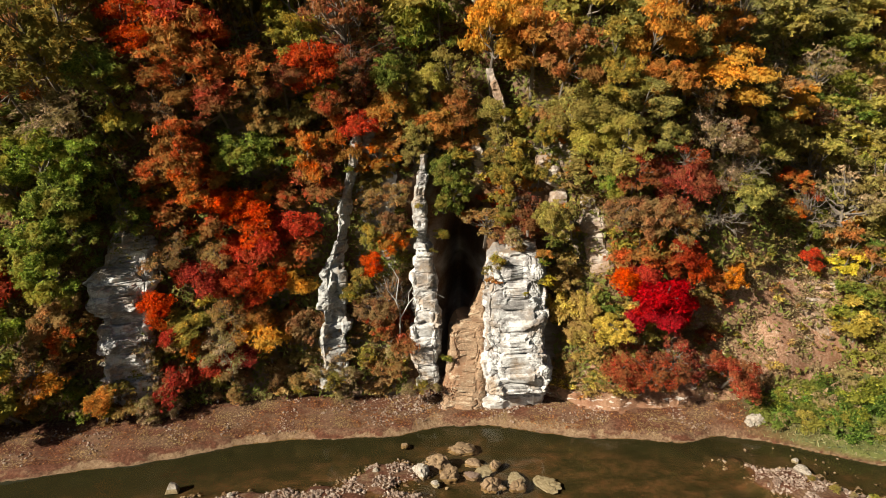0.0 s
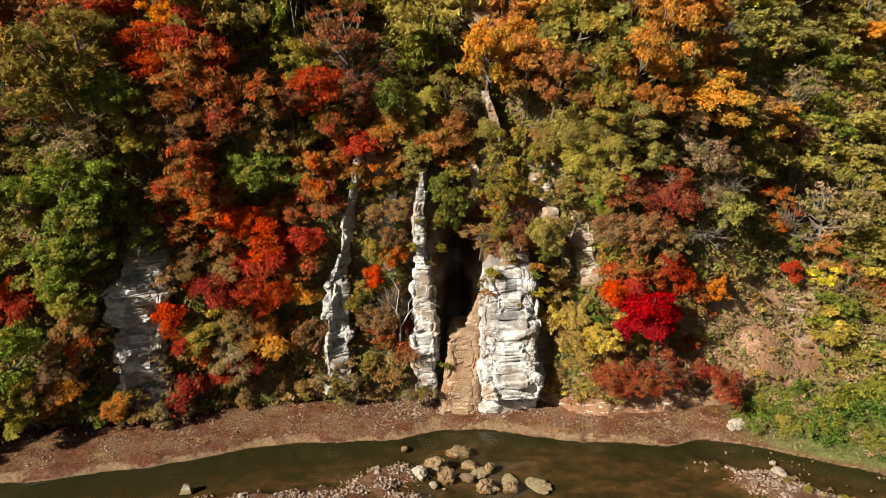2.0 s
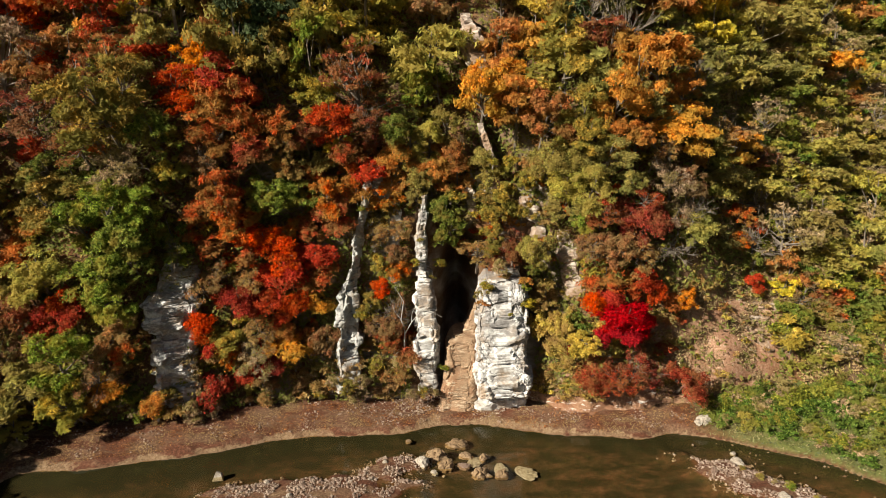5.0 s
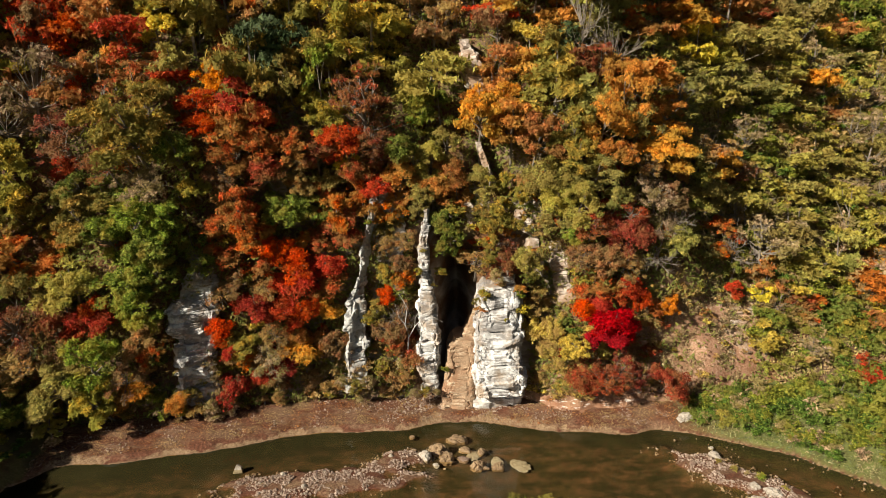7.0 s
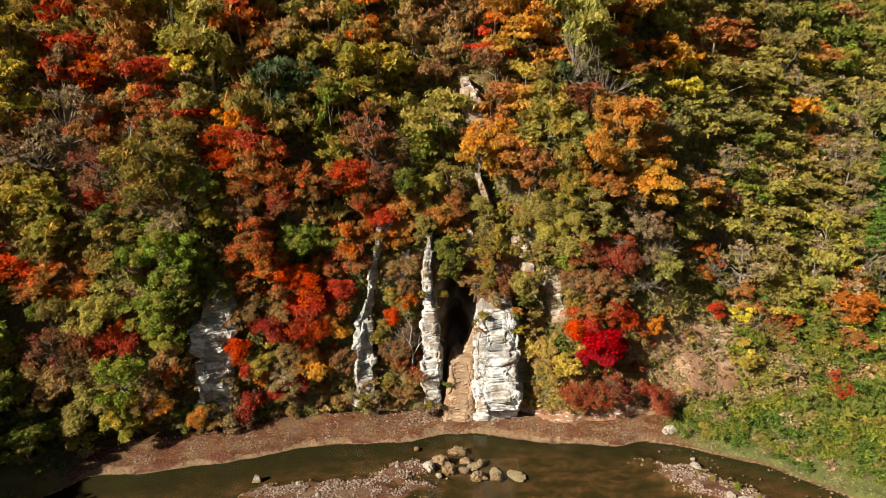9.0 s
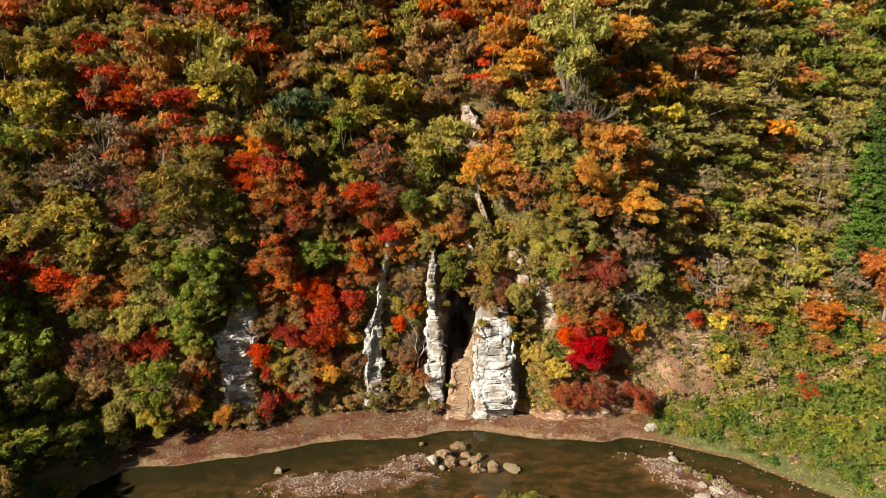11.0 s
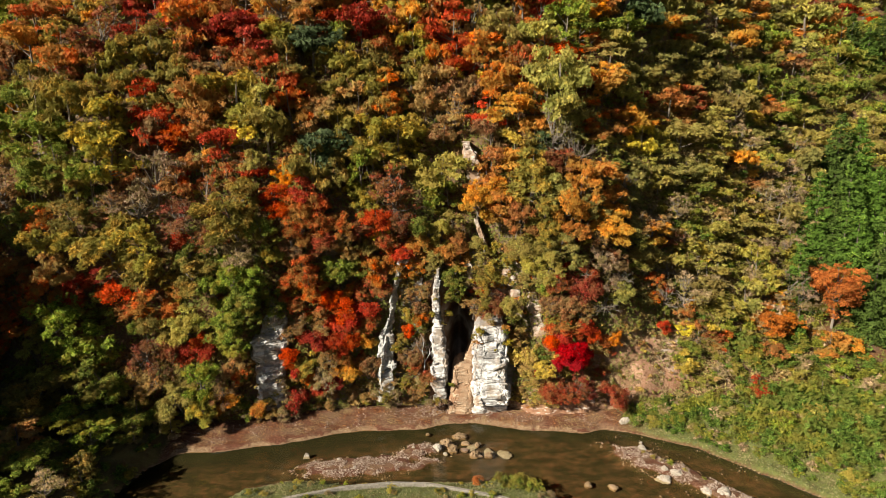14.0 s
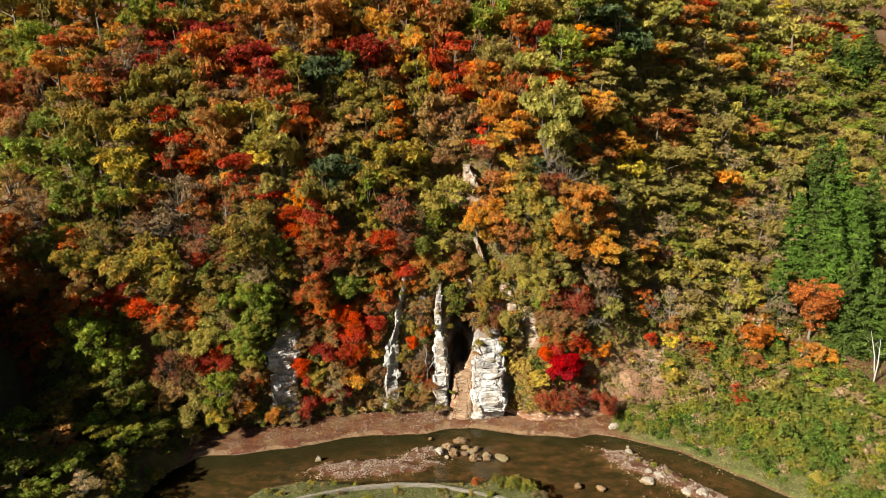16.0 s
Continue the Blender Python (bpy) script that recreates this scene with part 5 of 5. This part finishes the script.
for x, y, r, tall in ((-74, 31, 4.6, 1.3), (-78, 33, 5.6, 1.4), (-75, 37, 5.2, 1.5), (-79, 40, 5.6, 1.3), (-75, 43, 4.8, 1.2), (-83, 37, 6.0, 1.3), (-80, 46, 5.2, 1.2), (-85, 31, 6.0, 1.3), (-88, 43, 5.8, 1.2),
                      (-86, 25, 5.6, 1.3), (-92, 34, 6.6, 1.4), (-70, 18, 6.4, 1.1), (-75, 24, 7.0, 1.2), (-69, 12, 5.4, 1.0), (-76, 15, 7.4, 1.2), (-68, 8, 4.8, 1.0), (-79, 20, 7.0, 1.3)):
    tree("riverside_tree", "tall green tree on the near hill that shades the bank", "trees on the near hill", "slender", "green", (x, y, ground_z(x, y)[0] - 0.2), r * 0.98, squash=tall)
for _ in range(130):
    x, y = pick.uniform(-64, -41), pick.uniform(18, 45)
    if y < float(along(FAR_SHORE, x)) + 0.6:
        continue
    tint = pick.choice(("green", "olive", "tan", "green"))
    scrub(tint, x, y, ground_z(x, y)[0] - 0.1, pick.uniform(0.7, 1.4))

# more scrub wherever the woods leave the slope open, and one mesh of it all
for _ in range(420):
    z = pick.uniform(8, 62)
    x = pick.uniform(-60, 70)
    if not bare_place(x, z):
        scrub(pick.choice(("olive", "rust", "tan", "olive", "orange", "green") if x < 26 else ("gold", "green", "tan", "olive")), x, face_y(x, z) - 0.3, z - 0.4, pick.uniform(0.9, 1.7))
for _ in range(330):
    x, z = pick.uniform(37, 82), pick.uniform(6, 46)
    if x < 62 + 0.5 * z:
        scrub(pick.choice(("gold", "gold", "green", "olive", "straw", "tan", "gold")), x, face_y(x, z) - 0.6, z - 0.4, pick.uniform(1.0, 2.1))
for _ in range(330):
    x, z = pick.uniform(9.8, 37), pick.uniform(2.4, 15)
    if pick.random() < 0.9 and math.hypot((x - 30) / 7, (z - 8.5) / 5.5) < 1:
        continue
    scrub(pick.choice(("straw", "ochre", "tan", "rust", "straw", "olive")), x, face_y(x, z) - 0.15, z - 0.3, pick.uniform(0.35, 0.9))
tints = sorted({t for t, _, _ in SCRUB})
verts, count, index = [], 0, []
for tint, k, m in SCRUB:
    me = grow("shrub", k, False)[0]
    co = np.empty(len(me.vertices) * 3, dtype=np.float32)
    me.vertices.foreach_get("co", co)
    q = np.array(m)
    verts.append(co.reshape(-1, 3) @ q[:3, :3].T + q[:3, 3])
    index += [tints.index(tint)] * len(me.polygons)
verts = np.concatenate(verts)
ob = new("scrub", mesh_from("scrub", verts, np.arange(len(verts)).reshape(-1, 3)))
for tint in tints:
    ob.data.materials.append(SCRUB_LEAF[tint])
ob.data.polygons.foreach_set("material_index", np.array(index, dtype=np.int32))
tagged(ob, "dense mixed scrub in green, tan and rust filling the slope", "scrub", kind="stuff")

# ---- undergrowth, grass, gravel ----
rng = np.random.default_rng(11)
n = 150000
ux, uz = rng.uniform(-90, 130, n), rng.uniform(1.2, 88, n)
ux[110000:], uz[110000:] = rng.uniform(-42, 42, 40000), rng.uniform(2, 52, 40000)
uy = hill_y(ux, uz)
ok = (np.abs(ux) < 0.78 * (uy + 48)) & ~((ux > 20) & (ux < 37) & (uz < 14) & (rng.uniform(size=n) < 0.85)) & ~((ux > -3.6) & (ux < 10) & (uz < 22)) & ~((ux > 10) & (ux < 26) & (uz < 3.5))
ux, uz = ux[ok], uz[ok]
uy = np.array([face_y(a, b) for a, b in zip(ux, uz)])
low = np.stack((ux, uy - rng.uniform(-0.1, 1.0, len(ux)), uz), 1)
v, f = sprays(rng, low, rng.normal(size=(len(ux), 3)) * 0.5 + np.array((-0.2, -0.7, 0.6)), 0.27)


UNDER = leaf_material("mixed_undergrowth", (0.09, 0.065, 0.022), (0.21, 0.14, 0.045), (0.38, 0.22, 0.085), (0.16, 0.165, 0.042), 0.5, 0.3, 7.0)
under = new("undergrowth", mesh_from("undergrowth", v, f, UNDER))
tagged(under, "mixed brown and green undergrowth covering the slope beneath trees", "undergrowth", kind="stuff")


VINE = leaf_material("vine_and_scrub_leaves", (0.15, 0.135, 0.045), (0.31, 0.255, 0.085), (0.52, 0.41, 0.16), (0.36, 0.24, 0.13), 0.45, 0.3, 5.0)
n = 110000
vx, vz = rng.uniform(31, 96, n), rng.uniform(3, 60, n)
ok = (vx < 60 + 0.5 * vz) & ~((vx < 39) & (vz < 15)) & (vx < 0.78 * (hill_y(vx, vz) + 48))
vx, vz = vx[ok], vz[ok]
vy = np.array([face_y(a, b) for a, b in zip(vx, vz)]) - np.abs(rng.normal(size=len(vx))) * 0.4 - np.array([1.1 * noise.noise(Vector((a * 0.7, 9, b * 0.45))) + 0.5 * noise.noise(Vector((a * 1.9, 4, b * 1.2))) for a, b in zip(vx, vz)])
v, f = sprays(rng, np.stack((vx, vy, vz), 1), rng.normal(size=(len(vx), 3)) * 0.6 + np.array((-0.45, -0.65, 0.4)), 0.2)
tagged(new("vines", mesh_from("vines", v, f, VINE)), "yellow-green and dry tan vines matting the scrubby slope", "vines", kind="stuff")


def grass_material():
    m, t, b, _ = shader("verge_grass")
    geo = t.nodes.new("ShaderNodeNewGeometry")
    c = ramp(t, geo.outputs["Random Per Island"], (0.0, (0.05, 0.062, 0.018)), (0.5, (0.10, 0.115, 0.032)), (0.8, (0.16, 0.155, 0.05)), (1.0, (0.26, 0.20, 0.10)))
    patch = grain(t, 0.35, 4.0)
    c = mixed(t, ramp(t, patch, (0.5, (0, 0, 0)), (0.62, (0.8, 0.8, 0.8))), c, (0.21, 0.17, 0.075))
    t.links.new(c, b.inputs["Base Color"])
    b.inputs["Roughness"].default_value = 0.65
    return m


GRASS = grass_material()


def meadow(name, label, spots, size, lift):
    base = np.array(spots)
    base[:, 2] += lift
    v, f = sprays(rng, base, rng.normal(size=(len(base), 3)) * 0.7 + np.array((-0.1, -0.5, 0.35)), size, 0.4)
    return tagged(new(name, mesh_from(name, v, f, GRASS)), label, "grass", kind="stuff")


spots = []
while len(spots) < 46000:
    x, y = pick.uniform(26, 75), pick.uniform(-2, 53)
    if y > along(FAR_SHORE, x) + 0.3 and y < along(FOOT, x) + 0.5:
        z, _, grass, _ = ground_z(x, y)
        if grass > pick.uniform(0.1, 0.6):
            spots.append((x, y, z))
meadow("verge_grass", "tufted green and straw verge grass along the water", spots, 0.13, 0.07)
spots = []
while len(spots) < 34000:
    x, y = pick.uniform(-34, 20), pick.uniform(20, 35.5)
    if y < along(NEAR_SHORE, x) - 0.3:
        z, _, grass, _ = ground_z(x, y)
        if grass > 0.3:
            spots.append((x, y, z))
meadow("bank_grass", "rank green and yellow weeds on the near bank", spots, 0.10, 0.08)
for x, y, r, tint in ((6.4, 32.6, 1.4, "green"), (8.4, 31.8, 1.6, "green"), (10.2, 31.0, 1.3, "green"), (9.4, 32.6, 1.1, "gold"), (3.2, 32.9, 0.9, "flame"), (-2, 30.2, 0.5, "green"), (-8, 29.9, 0.55, "gold"), (1.0, 29.2, 0.6, "green"),
                      (-14, 33.2, 0.5, "green"), (-20, 32.9, 0.5, "gold"), (5.0, 29.0, 0.7, "green"), (12.5, 29.5, 0.7, "tan"), (-24, 30, 0.6, "gold"), (-17, 28.8, 0.5, "green"), (-5, 33.3, 0.4, "gold")):
    shrub("small orange shrub among weeds on the near bank" if tint == "flame" else "leafy green bush among weeds on the near bank", tint, x, y, ground_z(x, y)[0] - 0.05, r)


for _ in range(46):
    x = pick.uniform(-26, 14)
    y = float(along(NEAR_SHORE, x)) - pick.uniform(0.8, 6)
    tint = pick.choice(("gold", "green", "olive", "tan", "green"))
    shrub("small weedy bush on the near bank", tint, x, y, ground_z(x, y)[0] - 0.05, pick.uniform(0.25, 0.6))
for x, y, r, tint in ((28.6, 39.4, 0.5, "gold"), (30.4, 37.8, 0.6, "green"), (27.6, 40.6, 0.4, "olive"), (31.8, 36.2, 0.4, "gold"), (29.4, 38.6, 0.35, "tan"), (33.6, 34.0, 0.4, "green")):
    shrub("small weed clump on the gravel bar", tint, x, y, ground_z(x, y)[0] - 0.05, r)


def pebble(seed, rings=2):
    bm = bmesh.new()
    bmesh.ops.create_icosphere(bm, subdivisions=rings, radius=1.0)
    off = Vector((seed * 7.3, seed * 3.1, seed))
    for v in bm.verts:
        p = v.co.copy()
        v.co = p * (1 + 0.4 * noise.noise(p * 0.9 + off) + 0.16 * noise.noise(p * 2.4 + off))
        for ax in (Vector((0.8, 0.3, 0.5)), Vector((-0.5, 0.7, 0.5)), Vector((0.1, -0.8, 0.6)), Vector((0, 0.1, 1)), Vector((-0.9, -0.3, 0.2)), Vector((0.6, -0.7, -0.1)), Vector((0.2, 0.95, 0.1))):
            ax = (ax + 0.5 * noise.noise_vector(off + ax)).normalized()
            over = v.co.dot(ax) - 0.6
            if over > 0:
                v.co -= ax * over * 0.6
    for v in bm.verts:
        v.co *= 1 + 0.13 * noise.noise(v.co * 3.0 + off) + 0.07 * noise.noise(v.co * 7.0 + off) - 0.30 * math.exp(-((noise.noise(v.co * 1.3 + off) / 0.09) ** 2))
    me = bpy.data.meshes.new("boulder")
    bm.to_mesh(me)
    bm.free()
    return me


PEBBLES = [pebble(s, 1) for s in range(6)]
PTS = [np.array([v.co[:] for v in me.vertices]) for me in PEBBLES]
TRI = [np.array([p.vertices[:] for p in me.polygons]) for me in PEBBLES]


def gravel(name, label, spots):
    """Many loose stones, each turned, sized and set into the ground in its own way."""
    verts, faces, base = [], [], 0
    for x, y, z, s in spots:
        k = pick.randrange(6)
        q = np.array(Euler((pick.uniform(0, 6), pick.uniform(0, 6), pick.uniform(0, 6))).to_matrix())
        p = (PTS[k] * np.array((1, 0.8, 0.6))) @ q.T * s
        p[:, 2] *= 0.75
        verts.append(p + (x, y, z + 0.25 * s))
        faces.append(TRI[k] + base)
        base += len(p)
    ob = new(name, mesh_from(name, np.concatenate(verts), np.concatenate(faces), STONE))
    return tagged(ob, label, "gravel", kind="stuff")


spots = []
while len(spots) < 6400:
    x, y = pick.uniform(-24, 46), pick.uniform(26, 47)
    if along(NEAR_SHORE, x) < y < along(FAR_SHORE, x) and bars(x, y) > pick.uniform(0.05, 0.95) and noise.noise(Vector((x, y, 12)) * 0.8) > -0.15:
        spots.append((x, y, ground_z(x, y)[0], pick.choice((0.04, 0.05, 0.06, 0.07, 0.09, 0.12, 0.18)) * pick.uniform(0.8, 1.4)))
gravel("river_gravel", "pale rounded gravel and cobbles on the river bars", spots)
spots = []
while len(spots) < 520:
    x, y = pick.uniform(25, 48), pick.uniform(24, 46)
    if along(NEAR_SHORE, x) + 1 < y < along(FAR_SHORE, x) and noise.noise(Vector((x, y, 21)) * 0.35) > 0.0:
        spots.append((x, y, -0.12, pick.choice((0.06, 0.08, 0.11, 0.15, 0.2)) * pick.uniform(0.8, 1.2)))
gravel("river_cobbles", "scattered wet cobbles standing in the shallow riffle", spots)
spots = []
while len(spots) < 2600:
    x = pick.uniform(-42, 27)
    far, foot = float(along(FAR_SHORE, x)), float(along(FOOT, x))
    y = far + (foot - far) * pick.uniform(0.12, 1.0)
    if noise.noise(Vector((x, y * 1.5, 31)) * 0.45) > (0.0 if -9 < x < 5 else 0.12 if x > -14 else 0.12 + 0.3 * pick.random()):
        spots.append((x, y, ground_z(x, y)[0], pick.choice((0.03, 0.035, 0.04, 0.05, 0.06, 0.09, 0.14)) * pick.uniform(0.8, 1.3)))
while len(spots) < 3700:
    x = pick.gauss(0.5, 4.2)
    far, foot = float(along(FAR_SHORE, x)), float(along(FOOT, x))
    y = far + (foot - far) * pick.uniform(0.35, 0.95)
    if noise.noise(Vector((x, y * 1.5, 37)) * 0.6) > -0.1:
        spots.append((x, y, ground_z(x, y)[0], pick.choice((0.04, 0.05, 0.06, 0.08, 0.11, 0.17)) * pick.uniform(0.8, 1.3)))
gravel("bank_gravel", "loose pale stones scattered over the red-brown bank", spots)

BOULDERS = [pebble(s + 20, 4) for s in range(5)]
for x, y, s, tall, mat, label in (
        (-2.0, 42.6, 0.85, 1.1, PALE, "upright pale boulder standing in the river"), (-0.6, 43.7, 1.15, 0.9, OCHRE, "large ochre boulder in the river"), (0.3, 42.1, 0.9, 0.9, OCHRE, "ochre boulder leaning on its neighbour"),
        (1.4, 46.1, 1.35, 0.4, OCHRE, "flat ochre slab rising from the water"), (2.2, 44.0, 0.9, 0.35, OCHRE, "low flat stone in the river"), (3.9, 43.5, 0.65, 0.9, OCHRE, "small rounded ochre boulder"),
        (3.4, 40.8, 1.0, 0.85, OCHRE, "lumpy brown boulder in the river"), (5.4, 40.6, 0.8, 0.8, OCHRE, "brown boulder with a pale top"), (4.1, 40.6, 0.45, 0.6, OCHRE, "small brown stone between boulders"),
        (-0.9, 41.2, 0.5, 0.5, PALE, "small pale stone by the boulders"), (-1.2, 44.6, 0.6, 0.5, OCHRE, "small ochre stone by the boulders"), (-3.6, 46.8, 0.5, 0.35, OCHRE, "half-sunk brown stone near the far bank"),
        (28.0, 42.4, 0.8, 0.7, PALE, "pale block of stone in the shallows"), (28.3, 43.9, 0.4, 0.6, PALE, "small pale stone in the shallows"),
        (27.4, 48.5, 0.9, 0.8, PALE, "pale boulder at the water's edge"), (26.6, 48.2, 0.55, 0.7, PALE, "small pale boulder at the water's edge"), (18.0, 33.4, 0.75, 0.6, OCHRE, "brown boulder in dark water near the bank"),
        (21.2, 32.8, 0.8, 0.5, OCHRE, "half-sunk reddish boulder in dark water"), (28.6, 34.6, 1.1, 0.6, PALE, "long pale ledge of rock on the bar"), (30.4, 35.6, 0.9, 0.55, PALE, "grey-white rock on the bar"),
        (29.2, 36.6, 0.7, 0.6, PALE, "grey-white rock among weeds on the bar"), (33.0, 31.9, 1.0, 0.4, PALE, "low pale rock in the riffle"), (35.0, 31.4, 1.2, 0.35, PALE, "broad low rock in the riffle"), (-5.6, 42.6, 0.35, 0.7, PALE, "pale cobble on the gravel bar"),
        (-13.5, 37.4, 0.4, 0.7, PALE, "pale cobble on the gravel bar"), (-16.0, 39.4, 0.35, 0.8, PALE, "pale cobble on the gravel bar"), (25.0, 40.6, 0.5, 0.6, STONE, "brown cobble at the bar's edge"),
        (7.7, 41.2, 1.4, 0.11, PALE, "long flat pale slab awash in the river"), (5.4, 41.9, 1.0, 0.12, PALE, "flat pale stone awash between boulders"), (3.0, 43.1, 1.1, 0.14, PALE, "flat pale stone awash beside boulders"), (2.0, 42.2, 0.8, 0.3, STONE, "reddish brown stone between boulders")):
    ob = new("boulder", BOULDERS[pick.randrange(5)].copy())
    ob.data.materials.append(mat)
    ob.matrix_world = pose(x, y, -1.15 * s * tall if tall < 0.2 else max(-0.1, ground_z(x, y)[0]) + 0.2 * s * tall, 0, 0, pick.uniform(0, 360)) @ Matrix.Diagonal((s, s * 0.75, s * tall * 0.85, 1))
    tagged(ob, label, "boulder", "boulders in the river")

bm = bmesh.new()
low = [bm.verts.new(p) for p in ((-0.55, -0.25, -0.3), (0.5, -0.4, -0.3), (0.55, 0.35, -0.3), (-0.4, 0.4, -0.3))]
high = [bm.verts.new(p) for p in ((-0.12, -0.22, 0.62), (0.34, -0.26, 0.42), (0.36, 0.12, 0.36), (-0.05, 0.1, 0.60))]
bm.faces.new(low[::-1]), bm.faces.new(high)
for i in range(4):
    bm.faces.new((low[i], low[(i + 1) % 4], high[(i + 1) % 4], high[i]))
bmesh.ops.bevel(bm, geom=bm.edges[:], offset=0.05, segments=2, affect="EDGES")
wedge = new("boulder", bpy.data.meshes.new("boulder"))
bm.to_mesh(wedge.data)
bm.free()
wedge.data.materials.append(PALE)
wedge.matrix_world = pose(-21.0, 40.9, -0.1, 0, 0, 15)
tagged(wedge, "white wedge-shaped rock alone in the river", "boulder", "boulders in the river")

# fallen leaves over the bank and dry tufts on the slipped slope
FALLEN = leaf_material("fallen_leaves", (0.12, 0.03, 0.015), (0.22, 0.075, 0.03), (0.36, 0.16, 0.06), (0.30, 0.20, 0.10), 0.4, 0.1, 5.0)
spots = []
while len(spots) < 24000:
    x = pick.uniform(-42, 27)
    far, foot = float(along(FAR_SHORE, x)), float(along(FOOT, x))
    d = pick.uniform(0.1, 1.1)
    if noise.noise(Vector((x, d * 6, 4)) * 0.5) > pick.uniform(-0.5, 0.3):
        y = far + (foot - far) * d
        spots.append((x, y, ground_z(x, y)[0] + 0.03))
v, f = sprays(rng, np.array(spots), rng.normal(size=(len(spots), 3)) * 0.25 + np.array((0, -0.1, 1)), 0.075)
tagged(new("fallen_leaves", mesh_from("fallen_leaves", v, f, FALLEN)), "red and brown fallen leaves littering the riverbank", "leaf litter", kind="stuff")
spots = []
while len(spots) < 17000:
    x, z = pick.uniform(9.8, 38), pick.uniform(1.5, 15)
    if noise.noise(Vector((x, z, 8)) * 0.45) > pick.uniform(-0.3, 0.5):
        spots.append((x, face_y(x, z) - pick.uniform(-0.1, 0.4), z))
DRY = leaf_material("dry_grass", (0.16, 0.11, 0.05), (0.27, 0.19, 0.09), (0.46, 0.36, 0.20), (0.25, 0.17, 0.09), 0.4, 0.2, 6.0)
v, f = sprays(rng, np.array(spots), rng.normal(size=(len(spots), 3)) * 0.5 + np.array((-0.2, -0.7, 0.5)), 0.14)
tagged(new("dry_grass", mesh_from("dry_grass", v, f, DRY)), "dry straw-coloured grass and weeds on the bare slope", "grass", kind="stuff")

# ---- the concrete kerb on the near bank ----
verts, faces = [], []
KERB = ((-24, 27.4), (-20.9, 28.9), (-14.3, 31.1), (-8, 32.0), (-3.2, 31.8), (2.3, 30.2), (6.8, 28.6), (11, 26.4))
for x in np.arange(-24, 11.01, 0.5):
    y, z = float(along(KERB, x)), 1.25
    for dy, dz in ((-0.22, -1.0), (-0.22, 0.20), (-0.19, 0.23), (0.19, 0.23), (0.22, 0.20), (0.22, -1.0)):
        verts.append((x, y + dy + 0.05 * noise.noise(Vector((x, dy, 0))), z + dz + 0.03 * noise.noise(Vector((x, 5, dy)))))
for k in range(len(verts) // 6 - 1):
    for i in range(5):
        faces.append((6 * k + i, 6 * k + i + 1, 6 * k + i + 7, 6 * k + i + 6))
faces += [(0, 5, 4, 3, 2, 1), tuple(len(verts) - 6 + i for i in range(6))]
kerb = new("kerb_wall", mesh_from("kerb_wall", verts, faces, CONCRETE))
tagged(kerb, "curved weathered concrete kerb along the weedy near bank", "kerb wall", kind="structure")
